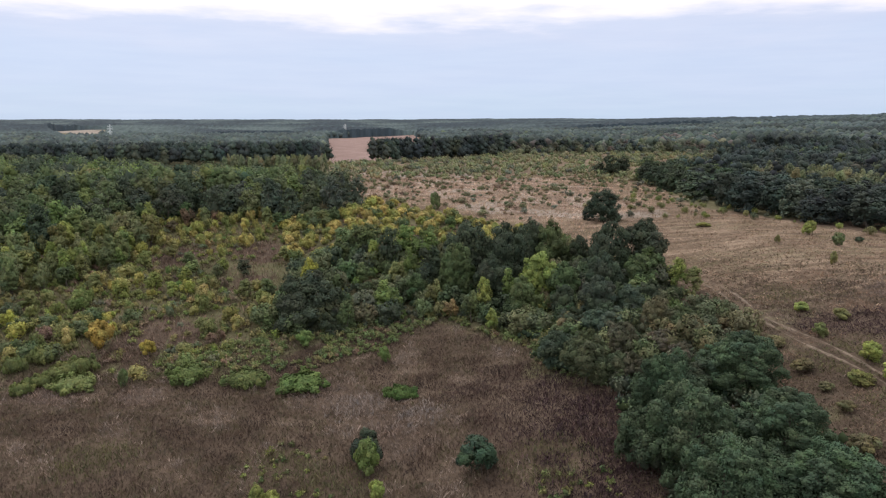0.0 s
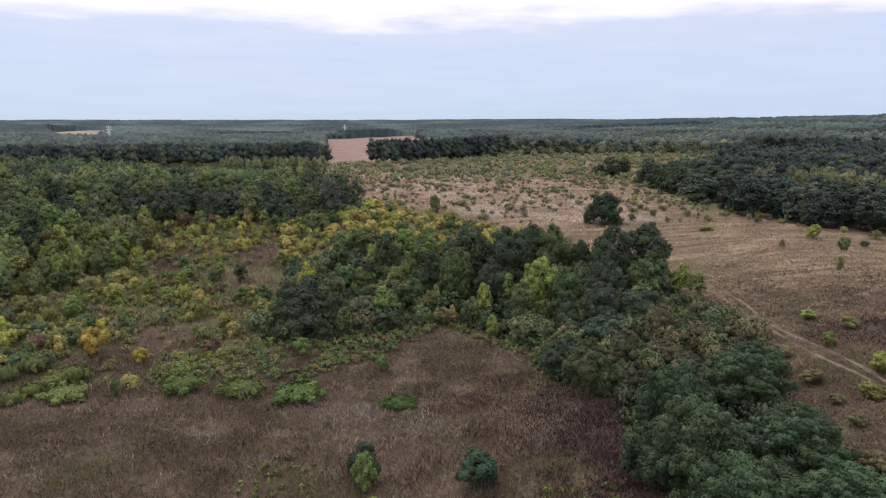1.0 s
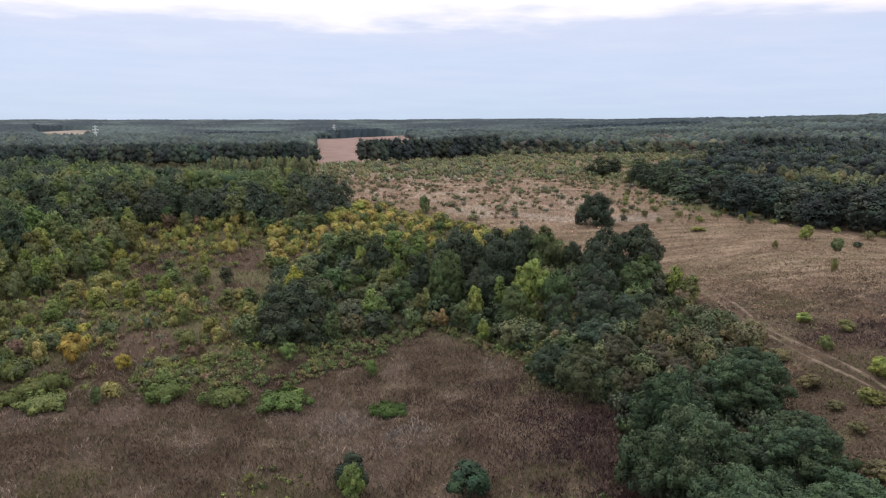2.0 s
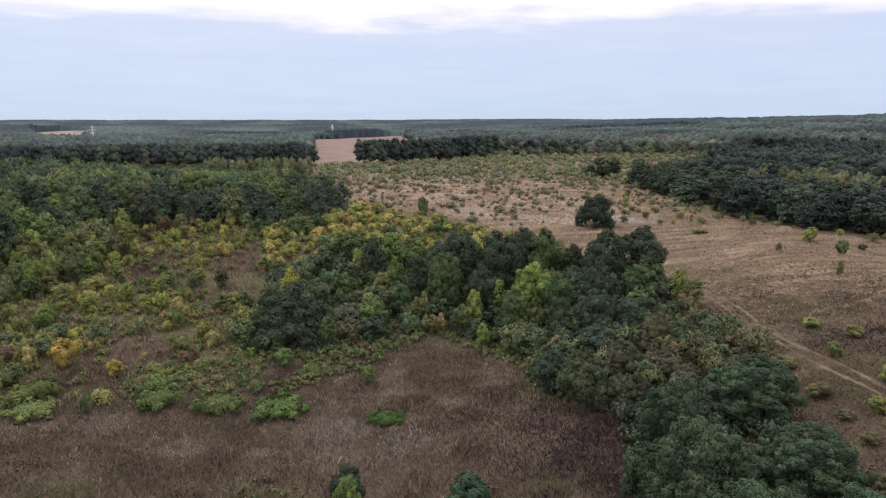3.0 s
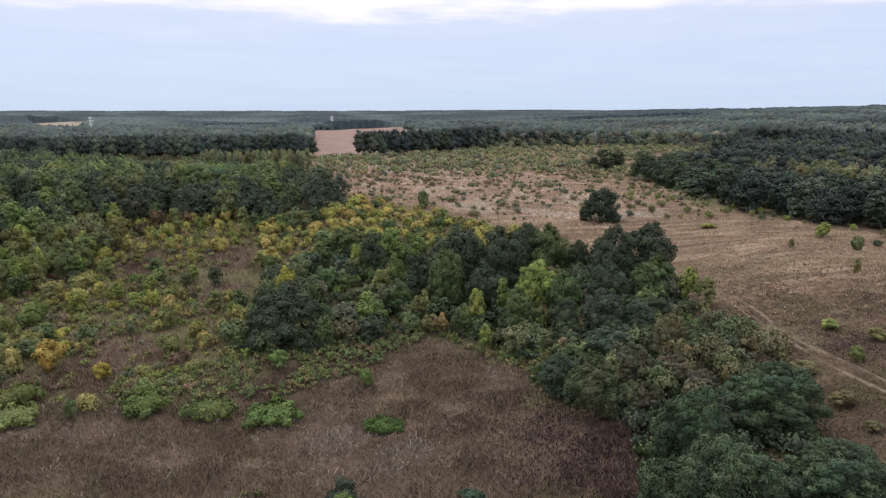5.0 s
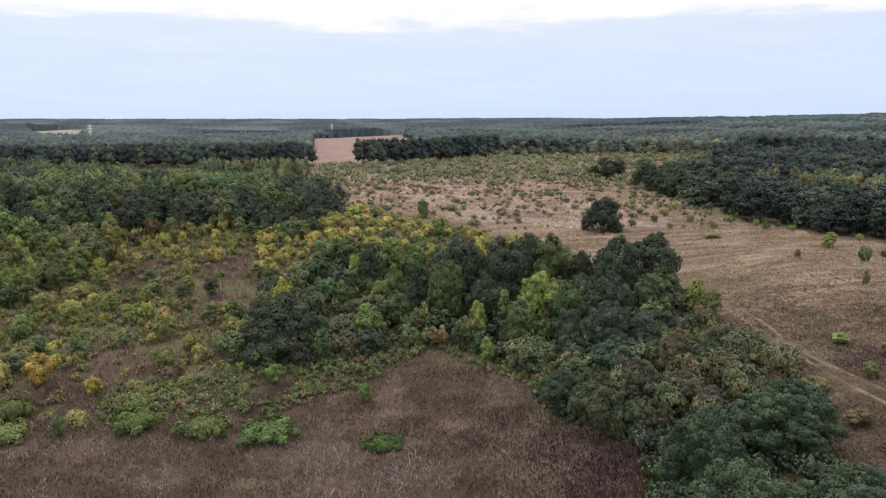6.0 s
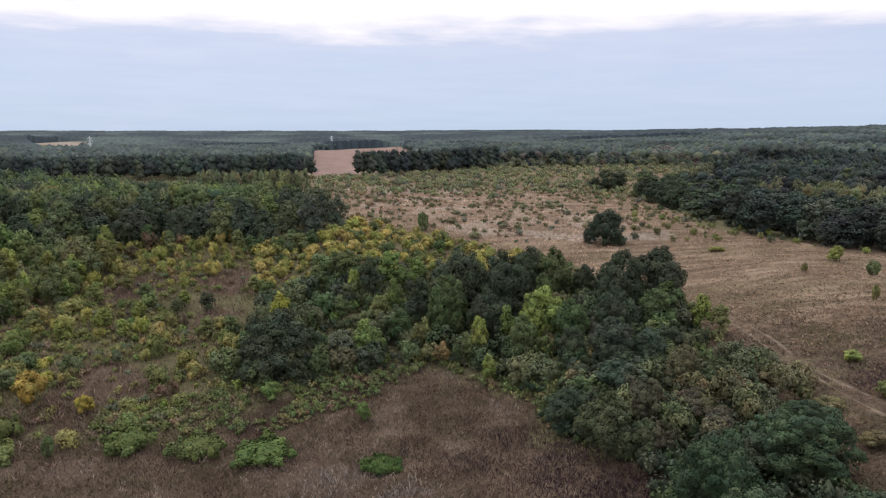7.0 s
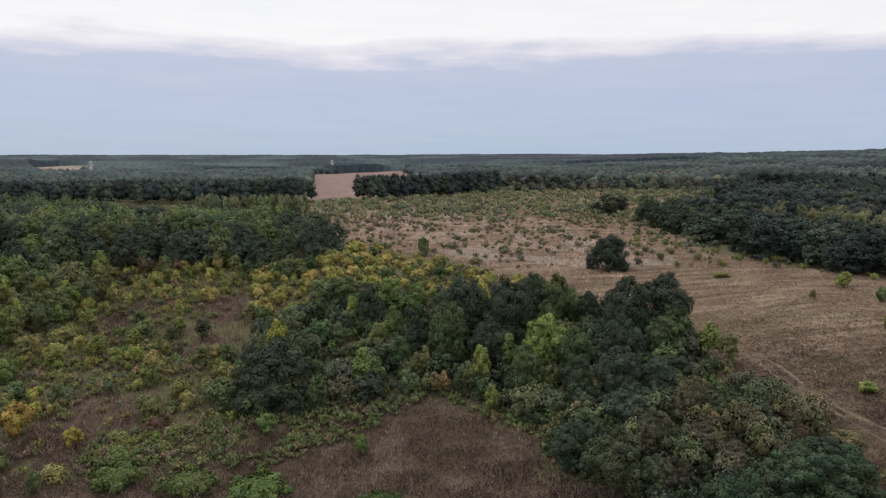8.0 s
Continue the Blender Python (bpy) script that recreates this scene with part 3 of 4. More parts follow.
# ---------------------------------------------------------------- the big trees and bushes
# oaks on the bank beside the camera: x, y, height, width, colour
for x, y, h, w, c in [(26.8, 77.5, 10.6, 9.6, DEEP), (25.4, 66, 11.8, 10.6, DEEP), (25.8, 56.5, 10.6, 9.6, DEEP), (39.4, 86, 8.6, 11.4, DEEP), (36.4, 68.5, 8.2, 9.8, (0.072, 0.110, 0.064)), (35.6, 57, 7.6, 11, DEEP)]:
    plant("big_oak", x, y, h, w, c, "large dense dark green oak on the bank of the hollow", "tree", "oaks on the bank")

for x, y, h, w, c in [(31.5, 86, 6.6, 8, DARK), (31, 71, 6, 8, DEEP), (30.5, 61, 7, 7.5, DEEP), (45, 55, 6, 9, MOSS), (22.2, 72, 7.2, 6.5, DEEP)]:
    plant("oak", x, y, h, w, c, "dark green oak crowded among larger ones on the bank", "tree", "oaks on the bank")

# thicket in the hollow, from the dry clearing back to the meadow
LEAF, TEAL, GOLD, YG = (0.21, 0.285, 0.085), (0.078, 0.108, 0.076), (0.34, 0.36, 0.08), (0.21, 0.245, 0.09)
PALE_A, PALE_B, PALE_C, PALE_D = (0.098, 0.122, 0.068), (0.094, 0.102, 0.066), (0.15, 0.146, 0.084), (0.11, 0.108, 0.076)
BELT = [
    (6.3, 152, 15.9, 11.0, DARK), (13.6, 147, 15.4, 9.6, DARK), (20.7, 160, 11.8, 8.8, DARK), (25.0, 157, 12.0, 8.3, MID), (32.0, 158, 7.3, 4.2, DARK), (35.1, 143, 13.8, 7.8, DARK), (43.6, 147, 12.3, 11.4, DARK),
    (40.6, 134, 9.4, 9.1, MOSS), (19.6, 137, 11.1, 9.3, LEAF), (24.1, 133, 9.8, 6.4, MOSS), (31.5, 131, 10.7, 7.5, DARK), (28.4, 122, 9.1, 7.9, TEAL), (3.3, 145, 13.0, 6.7, MID), (10.1, 139, 11.2, 7.2, DARK),
    (27.5, 112, 7.3, 8.5, TEAL), (22.9, 116, 6.1, 6.9, DARK), (17.9, 106, 6.2, 6.0, DARK), (34.3, 121, 6.4, 5.4, TEAL), (38.7, 124, 5.8, 5.6, DARK), (15.5, 132, 8.5, 5.3, MID), (22.7, 126, 7.4, 5.7, DARK),
    (16.7, 155, 11.9, 6.9, DARK),
]
for x, y, h, w, c in BELT:
    plant("oak", x, y, h, max(w, 0.72 * h), c, "dense dark green tree in the thicket of the hollow" if c is DARK else "green broad-crowned tree in the thicket of the hollow", "tree", "trees of the thicket")
for x, y, h, w, c in [
    (21.2, 97, 8.7, 5.1, PALE_A), (28.1, 103, 6.7, 5.8, PALE_B), (35.9, 111, 7.0, 5.6, PALE_C), (39.9, 109, 5.1, 5.9, PALE_A), (40.2, 104, 4.3, 5.8, PALE_C), (48.0, 113, 2.6, 6.5, PALE_C), (33.9, 102, 4.7, 5.5, PALE_D),
    (27.4, 94, 5.2, 4.3, PALE_B), (35.2, 97, 4.2, 4.4, PALE_D), (25.7, 95, 5.1, 4.3, PALE_A),
]:
    plant("oak", x, y, h, max(w, 0.85 * h), c, "pale grey-green bushy tree on the bank of the hollow", "tree", "pale trees on the bank")
for x, y, h, w, c in [
    (-13.6, 165, 11.7, 6.2, DARK), (-3.0, 151, 11.6, 6.5, DARK), (-19.4, 176, 9.2, 8.2, MID), (-10.2, 174, 9.3, 9.7, FRESH), (-4.1, 172, 8.8, 8.6, FRESH), (-22.5, 178, 8.2, 6.4, MID), (-17.4, 166, 8.2, 4.2, LIME),
    (-7.8, 156, 10.0, 3.9, FRESH), (-12.1, 139, 8.2, 7.1, FRESH), (2.6, 148, 12.4, 5.3, MID), (8.1, 134, 8.7, 4.4, LIME), (9.2, 126, 5.2, 1.8, LIME), (1.7, 135, 4.6, 3.5, ORANGE), (45.9, 131, 7.0, 4.7, LIME),
    (48.2, 129, 5.4, 5.1, OLIVE), (-30.0, 150, 9.0, 3.5, GOLD), (-26.4, 172, 6.9, 6.8, MID), (-19.3, 131, 6.8, 4.1, MOSS), (-28.9, 165, 4.8, 6.0, OLIVE), (-10.9, 154, 7.1, 5.6, OLIVE), (-19.1, 158, 5.3, 5.7, MID),
    (-1.7, 141, 7.2, 4.3, OLIVE), (-6.1, 146, 7.2, 4.8, MOSS), (5.7, 133, 6.7, 4.1, MID), (13.2, 137, 8.9, 4.0, FRESH),
]:
    plant("slim", x, y, h, max(0.5 * h, min(w, 0.8 * h)), c, "dark slender young tree in the thicket" if c in (DARK, MOSS) else "upright light green and yellowing young tree in the thicket", "tree", "young trees of the thicket")
for x, y, h, w, c in [
    (-102.0, 163.3, 6.5, 7.4, YG), (-92.7, 161.2, 6.5, 7.0, OLIVE), (-88.6, 167.5, 6, 5.4, OLIVE), (-81.1, 166.8, 6, 7.5, FRESH), (-98.4, 151.3, 6, 5.5, MID), (-93.1, 153.4, 5.5, 5.6, YG), (-87.2, 132.4, 4.5, 3.9, GOLD),
    (-79.5, 151.6, 5, 3.8, OLIVE), (-72.3, 148.2, 5, 4.3, LIME), (-66.8, 153.7, 5, 4.5, LIME), (-61.4, 150.7, 4, 3.3, LIME), (-61.5, 158.7, 4.5, 3.7, LIME), (-63.5, 167.6, 5, 4.2, MID), (-54.5, 165.7, 4, 7.5, LIME),
    (-48.7, 162.8, 4.5, 5.3, DARK), (-48.3, 131.2, 3.5, 3.8, OLIVE), (-44.3, 125.1, 3, 3.7, RUSSET), (-74.7, 167.4, 5, 6.0, YG), (-70.8, 175.4, 5, 5.7, OLIVE), (-87.8, 155.5, 6, 5.6, MID), (-88.9, 141.6, 5, 4.4, OLIVE),
    (-79.0, 143.2, 4.5, 3.9, YG), (-39.5, 149.6, 4.5, 4.9, MID), (-39.7, 138.2, 3.5, 4.3, OLIVE), (-44.6, 149.7, 4.5, 4.6, OLIVE), (-41.4, 174.5, 4, 5.3, OLIVE),
]:
    plant("slim", x, y, h, min(w, 0.9 * h), c, "yellowing young tree standing in the scrub" if c in (YG, LIME, GOLD) else "olive green young tree standing in the scrub", "tree", "young trees of the scrub")
for x, y, h, w, c in [
    (-84.2, 130.8, 2.6, 6.7, MOSS), (-79.5, 132.0, 2.6, 7.3, MOSS), (-72.0, 129.1, 2.6, 6.6, MOSS), (-78.9, 119.7, 2.6, 5.5, MOSS), (-74.9, 118.6, 2.6, 6.1, MOSS), (-70.4, 117.6, 2.6, 6.1, MOSS), (-71.9, 135.8, 2.6, 6.2, MOSS),
    (-63.8, 135.8, 2.6, 6.2, MOSS),
]:
    plant("bush", x, y, 1.3 * h, 0.75 * w, (0.125, 0.165, 0.08), "dense low dark green bush before the young trees", "bush", "low bushes of the scrub")
plant("round_oak", -26.9, 134, 11.6, 15, (0.055, 0.077, 0.050), "broad round dark green tree at the edge of the thicket", "tree", "trees of the thicket")
plant("round_oak", 47.6, 204, 9.6, 12, (0.056, 0.078, 0.054), "lone round dark green tree standing in the tan meadow", "tree")

for x, y, h, w in [(-69.3, 206.2, 4.5, 4.0), (-77.2, 204.0, 5.5, 5.1), (-79.3, 197.4, 3.5, 4.2)]:
    plant("bush", x, y, h, w, (0.15, 0.115, 0.075), "bush with reddish brown leaves at the foot of the wood", "bush", "brown bushes at the wood")

# bushes of the dry clearing and of the meadow: kind, x, y, height, width, colour, label
CLEARING = [
    ("fine_bush", 4.2, 76.8, 4.5, 5.4, (0.045, 0.080, 0.050), "round dark green bush among dry weeds"),
    ("fine_bush", -9.6, 78.7, 5.2, 3.1, FRESH, "conical bright green bush among dry weeds"),
    ("fine_bush", -9.9, 81.8, 5.0, 4.2, DARK, "dark green bush behind a bright one"),
    ("low_bush", -6.7, 103, 1.9, 5.8, (0.088, 0.140, 0.045), "low spreading bright green bush in the dry clearing"),
    ("low_bush", -23.4, 107, 2.2, 10.4, (0.088, 0.136, 0.045), "low flat patch of bright green scrub"),
    ("low_bush", -33, 108.5, 2.4, 9.2, (0.108, 0.14, 0.052), "broad green scrub beside the dry clearing"),
    ("low_bush", -43.5, 110.5, 2.8, 8.4, (0.108, 0.142, 0.05), "broad green scrub beside the dry clearing"),
    ("low_bush", -63.7, 114.2, 3.0, 6.6, (0.15, 0.175, 0.065), "olive green mound of scrub beside the dry clearing"),
    ("low_bush", -65.7, 112.3, 2.8, 6.9, (0.15, 0.175, 0.065), "olive green mound of scrub beside the dry clearing"),
    ("low_bush", -60.9, 106.5, 2.4, 8.3, (0.15, 0.175, 0.065), "olive green mound of scrub beside the dry clearing"),
    ("low_bush", -72.0, 117.4, 3.2, 5.6, (0.15, 0.175, 0.065), "olive green mound of scrub beside the dry clearing"),
    ("low_bush", -68.1, 104.4, 2.2, 3.9, (0.15, 0.175, 0.065), "olive green mound of scrub beside the dry clearing"),
    ("low_bush", -67.3, 108.0, 2.2, 5.0, (0.15, 0.175, 0.065), "olive green mound of scrub beside the dry clearing"),
    ("low_bush", -74.9, 113.5, 3, 5.3, (0.15, 0.175, 0.065), "olive green mound of scrub beside the dry clearing"),
    ("fine_bush", -65.2, 124.5, 5.4, 5.0, (0.34, 0.265, 0.075), "round bush turning golden orange and green"),
    ("fine_bush", -54.8, 121.3, 3.2, 3.0, YELLOW, "small bright yellow bush"),
    ("fine_bush", -26.2, 124, 3.4, 3.4, FRESH, "bright green bush at the thicket's edge"),
    ("fine_bush", -10.7, 118.4, 2.9, 2.4, FRESH, "slender green bush among dry weeds"),
    ("fine_bush", -53.2, 107.8, 3.2, 1.8, MID, "slim green bush among dry weeds"),
]
MEADOW_BUSHES = [
    ("fine_bush", -21.4, 72, 2.5, 2.0, LIME, "small yellow-green bush among dry weeds"),
    ("fine_bush", -19.6, 71.5, 2.2, 1.8, LIME, "small yellow-green bush among dry weeds"),
    ("fine_bush", -7.8, 73.2, 2.5, 2.1, LIME, "small yellow-green bush among dry weeds"),
    ("fine_bush", 92.4, 171, 3.6, 3.8, LIME, "yellow-green bush alone in the meadow"),
    ("fine_bush", 90.2, 154, 3.2, 3.0, MID, "green bush alone in the meadow"),
    ("fine_bush", 78.7, 135.5, 2.9, 1.5, OLIVE, "slim dark bush alone in the meadow"),
    ("fine_bush", 78.4, 158.5, 2.0, 1.4, OLIVE, "slim dark bush alone in the meadow"),
    ("fine_bush", 63, 104.8, 1.9, 3.0, OLIVE, "olive bush in the meadow"),
    ("fine_bush", 60.3, 111.6, 1.7, 2.6, LIME, "yellowing bush in the meadow"),
    ("fine_bush", 56.6, 98.8, 2.3, 2.3, OLIVE, "olive bush beside the track"),
    ("fine_bush", 57.5, 88, 2.8, 3.2, LIME, "yellow-green bush beside the track"),
    ("fine_bush", 57, 81.7, 2.7, 3.6, LIME, "yellow-green bush beside the track"),
    ("fine_bush", 98.8, 160.5, 1.4, 2.0, DARK, "small dark bush in the meadow"),
    ("fine_bush", 49.2, 88.9, 1.9, 3.2, (0.145, 0.142, 0.075), "pale olive bush on the dry slope"),
    ("fine_bush", 49.6, 98.3, 1.8, 3.9, (0.145, 0.142, 0.075), "pale olive bush on the dry slope"),
    ("fine_bush", 53.0, 82.5, 1.8, 3.3, (0.185, 0.19, 0.07), "yellow-green bush beside the track"),
    ("fine_bush", 44.1, 66.8, 2.2, 3.5, (0.145, 0.142, 0.075), "pale olive bush on the dry slope"),
    ("fine_bush", 47.8, 76.4, 1.4, 2.1, (0.145, 0.142, 0.075), "small olive bush on the dry slope"),
    ("fine_bush", 48.8, 82.6, 1.2, 2.0, (0.145, 0.142, 0.075), "small olive bush on the dry slope"),
    ("fine_bush", 71.9, 187.6, 1.3, 4.3, LIME, "small yellow-green bush in the meadow"),
    ("fine_bush", 106.0, 246.2, 1.4, 6.5, OLIVE, "small olive bush in the meadow"),
    ("fine_bush", -2.9, 226, 6.0, 3.6, MID, "small pointed tree at the meadow's edge"),
]
for kind, x, y, h, w, c, label in CLEARING + MEADOW_BUSHES:
    plant(kind, x, y, h, w, c, label, "bush")


def crowded(x, y):
    """Whether other growth would stand in or just before one of the marked bushes."""
    return any(abs(x - bx) < 0.55 * bw + 1.4 and -1.5 - bw / 2 - 4 < y - by < bw / 2 + 0.5 for _, bx, by, _, bw, _, _ in CLEARING)


def bare_spot(x, y):
    """Whether a place lies in one of the dry openings of the scrub."""
    return any(math.hypot((x - cx) / wide, (y - cy) / deep) < 1 for cx, cy, wide, deep in DRY_SPOTS)


def scrub(polygon, spacing, seed, kind, heights, mix, label, category, group, keep=1.0, ratio=(0.9, 1.3), called="", clumped=False):
    x, y, rng = scatter(polygon, spacing, seed, 0.5)
    dense = 0.15 + 1.3 * smooth(0.35, 0.65, patches(x, y, 40, seed)) if clumped else np.ones(len(x))
    for px_, py_, d in zip(x, y, dense):
        if rng.random() < keep * d and not crowded(px_, py_) and not bare_spot(px_, py_):
            h = heights[0] + (heights[1] - heights[0]) * rng.random() ** (2 if clumped else 1)
            plant(kind, px_, py_, h, h * rng.uniform(*ratio), tuple(wood_colour(rng, mix)), label, category, group, called=called)


SCRUB_MIX = [((0.205, 0.235, 0.092), 3.5), ((0.31, 0.305, 0.115), 5), ((0.37, 0.375, 0.105), 2.2), (FRESH, 1.4), ((0.14, 0.175, 0.095), 1.6), (ORANGE, 0.1), (RUSSET, 0.4)]
GOLD_MIX = [((0.41, 0.375, 0.125), 4), ((0.35, 0.355, 0.105), 3), ((0.235, 0.255, 0.092), 2), (MID, 1.2)]
LEFT_SCRUB = [(-160, 130), (-75, 122), (-40, 128), (-32, 150), (-60, 168), (-110, 190), (-150, 180)]
GOLD_SCRUB = [(-48, 176), (-33, 168), (-27, 184), (10, 178), (36, 180), (12, 206), (-24, 236), (-34, 214), (-50, 214)]
DULL_SCRUB = [(-100, 182), (-60, 170), (-48, 176), (-50, 214), (-95, 216)]
DEEP_THICKET = [(-37, 127), (-34, 165), (-27, 184), (12, 178), (40, 160), (48, 128), (31, 98), (21, 103), (18, 109), (16.5, 118), (9.5, 127), (0, 136.5), (-10, 134.5), (-20, 130)]
scrub(LEFT_SCRUB, 4.4, 51, "bush", (1.6, 4.2), SCRUB_MIX, "scrub bush of mixed green and yellowing leaves", "bush", "scrub before the wood", keep=0.72, ratio=(0.75, 1.3), called="scrub_bush")
scrub([(-150, 128), (-112, 134), (-86, 156), (-76, 176), (-86, 200), (-95, 192), (-106, 178), (-122, 163), (-165, 140)], 5.0, 52, "slim", (6, 9.5), [((0.165, 0.205, 0.095), 4), (LIME, 2), (OLIVE, 1.5), (MOSS, 0.8)], "young yellow-green tree before the wood", "tree", "young trees before the wood", ratio=(0.45, 0.7))
scrub(GOLD_SCRUB, 3.9, 53, "bush", (1.8, 3.8), GOLD_MIX, "golden-green bush at the foot of the wood", "bush", "golden scrub", ratio=(0.95, 1.5), called="golden_bush")
scrub([(-104, 201), (-60, 203), (-36, 198), (-29, 212), (-42, 207), (-95, 211)], 5.0, 61, "slim", (3.5, 7), [((0.15, 0.20, 0.09), 3), ((0.20, 0.235, 0.105), 2), (OLIVE, 1), (MOSS, 1)], "young green tree at the foot of the wood", "tree", "young trees before the wood", ratio=(0.6, 0.95))
scrub(DULL_SCRUB, 4.2, 60, "bush", (1.8, 4.2), [((0.30, 0.30, 0.10), 4), ((0.33, 0.335, 0.10), 2), ((0.22, 0.25, 0.09), 2.5), ((0.31, 0.24, 0.12), 0.5)], "dull yellow-green bush before the wood", "bush", "scrub before the wood", ratio=(0.7, 1.1), called="scrub_bush")
scrub(DEEP_THICKET, 4.7, 54, "bush", (3, 6), [((0.115, 0.15, 0.08), 4), ((0.125, 0.17, 0.08), 2), ((0.17, 0.17, 0.09), 1), (DARK, 3), (GREY, 1.5)], "green bush filling the thicket", "bush", "bushes of the thicket", called="thicket_bush")
scrub([(22, 104), (30, 93), (48, 98), (50, 120), (30, 112)], 4.2, 55, "bush", (3, 5.5), [((0.108, 0.13, 0.076), 4), ((0.15, 0.155, 0.082), 1.5)], "grey-green bush on the bank", "bush", "bushes on the bank")
scrub([(-150, 100), (-75, 104), (-40, 110), (-36, 126), (-75, 124), (-150, 130)], 5.0, 56, "shrub", (1.3, 3), SCRUB_MIX, "small shrub among weeds at the scrub's edge", "shrub", "shrubs round the clearing", keep=0.7, called="weedy_shrub")
MEADOW_MIX = [((0.20, 0.20, 0.115), 4), (MOSS, 1), ((0.15, 0.165, 0.09), 3), ((0.16, 0.185, 0.13), 1), ((0.25, 0.19, 0.13), 1.2)]
scrub([(-25, 228), (12, 198), (45, 212), (88, 230), (100, 300), (70, 330), (-45, 335)], 6.6, 57, "shrub", (0.7, 2.3), MEADOW_MIX, "low dull green shrub dotted over the tan meadow", "shrub", "shrubs of the meadow", keep=0.78, ratio=(1.3, 2.3), clumped=True)
scrub([(52, 205), (92, 192), (112, 165), (122, 172), (95, 212), (90, 262), (80, 285)], 7.0, 58, "shrub", (1.0, 2.6), [(OLIVE, 3), (LIME, 1), (GREY, 1)], "olive shrub along the wood's edge", "shrub", "shrubs along the wood")
for x, y, h, w in [(85, 352, 11, 13), (92.5, 357, 10.5, 12), (79.5, 355, 7, 8)]:
    plant("far_oak", x, y, h, w, DARK, "dark green tree at the meadow's far corner", "tree", "trees at the meadow's far corner")
scrub([(89, 268), (90, 312), (100, 348), (130, 352), (135, 300), (112, 282)], 7.5, 59, "far_oak", (8, 11.5), [(DARK, 3), (MID, 1)], "dark green tree at the meadow's far corner", "tree", "trees at the meadow's far corner", ratio=(0.9, 1.1))


# ---------------------------------------------------------------- undergrowth, weeds and grass
def make_undergrowth(name, polygons, spacing, seed, heights, sprays, size, mix, density, label):
    """Low leafy growth too dense to count."""
    heap, h_low = Heap(), heights[0]
    for polygon in polygons:
        x, y, rng = scatter(polygon, spacing, seed, 0.5)
        dense = patches(x, y, 18, seed)
        for px_, py_, d in zip(x, y, dense):
            if rng.random() > density * (0.4 + 1.2 * d) or (h_low < 1 and crowded(px_, py_)) or (bare_spot(px_, py_) and rng.random() < 0.7):
                continue
            h = rng.uniform(*heights)
            crown_into(heap, rng, h, h * rng.uniform(1.1, 1.9), -0.1, 5, sprays, size, at=(px_, py_, float(ground(px_, py_))), colour=wood_colour(rng, mix), upright=0.3)
    return tagged(new(name, heap.mesh(name, FOLIAGE, True)), label, "undergrowth", kind="stuff")


HERB_MIX = [((0.26, 0.245, 0.11), 4), ((0.205, 0.235, 0.09), 4), (LIME, 1.5), ((0.24, 0.19, 0.135), 1.4), ((0.18, 0.205, 0.13), 1), (FRESH, 0.8)]
make_undergrowth("undergrowth", [LEFT_SCRUB, GOLD_SCRUB, DULL_SCRUB, [(-160, 100), (-75, 106), (-40, 112), (-36, 126), (-75, 124), (-160, 132)]], 2.2, 71, (0.6, 1.8), 56, 0.26, HERB_MIX, 0.95, "low tangled green and brown undergrowth between the bushes")
make_undergrowth("thicket_undergrowth", [DEEP_THICKET], 2.0, 77, (0.9, 2.6), 46, 0.36, [(MID, 4), (OLIVE, 1.5), (FRESH, 1), (DARK, 1.5), (GREY, 1.5), (LIME, 0.5)], 1.0, "dense leafy undergrowth filling the thicket")
make_undergrowth("slope_undergrowth", [[(16, 104), (21, 100), (26, 93), (31, 104), (22, 116), (16.5, 114)]], 1.9, 78, (0.9, 2.8), 60, 0.4, [((0.085, 0.115, 0.058), 3), ((0.062, 0.086, 0.052), 4), ((0.09, 0.105, 0.075), 2), ((0.13, 0.138, 0.07), 1)], 1.0, "dull green undergrowth on the slope above the clearing")
make_undergrowth("bank_undergrowth", [[(22, 50), (40, 50), (44, 98), (34, 104), (25, 96), (23, 75)]], 1.6, 72, (1.0, 3.2), 70, 0.32, [(MOSS, 2), (DARK, 3), (GREY, 1)], 1.0, "dim green undergrowth below the oaks of the bank")
make_undergrowth("herb_apron", [[(-50, 112), (-38, 111.5), (-24, 114), (-14, 121), (-6, 130), (0, 136), (-10, 135), (-22, 131), (-40, 127), (-52, 120)], [(0, 135), (8, 126), (15, 116), (15.5, 106), (20, 100), (24, 93), (28, 97), (20, 108), (18, 118), (11, 129), (2, 138)]], 1.15, 79, (0.45, 1.4), 36, 0.25, [((0.17, 0.215, 0.09), 4), ((0.14, 0.185, 0.078), 3), ((0.23, 0.23, 0.11), 2), ((0.22, 0.17, 0.12), 0.8)], 1.0, "low green herbs spreading from the thicket over the weeds")
make_undergrowth("young_growth", [SHRUBLAND], 6.4, 73, (1.2, 4.2), 40, 0.7, [((0.24, 0.27, 0.14), 4), ((0.30, 0.30, 0.17), 3), ((0.19, 0.225, 0.125), 3), ((0.17, 0.19, 0.14), 1.5)], 0.85, "scattered young green trees and shrubs before the woods")
SAPLING_MIX = [((0.24, 0.275, 0.15), 3), ((0.19, 0.225, 0.13), 3), ((0.30, 0.31, 0.16), 1)]
scrub([(-104, 322), (-54, 317), (-56, 332), (-106, 337)], 3.6, 63, "slim", (10.5, 12.5), SAPLING_MIX, "pale yellow-green sapling in a row behind the wood", "tree", "saplings behind the wood", ratio=(0.3, 0.42))
scrub(GLADE[1:], 6.6, 64, "slim", (9, 12.5), SAPLING_MIX, "pale yellow-green young tree between the woods", "tree", "saplings between the woods", ratio=(0.4, 0.6))


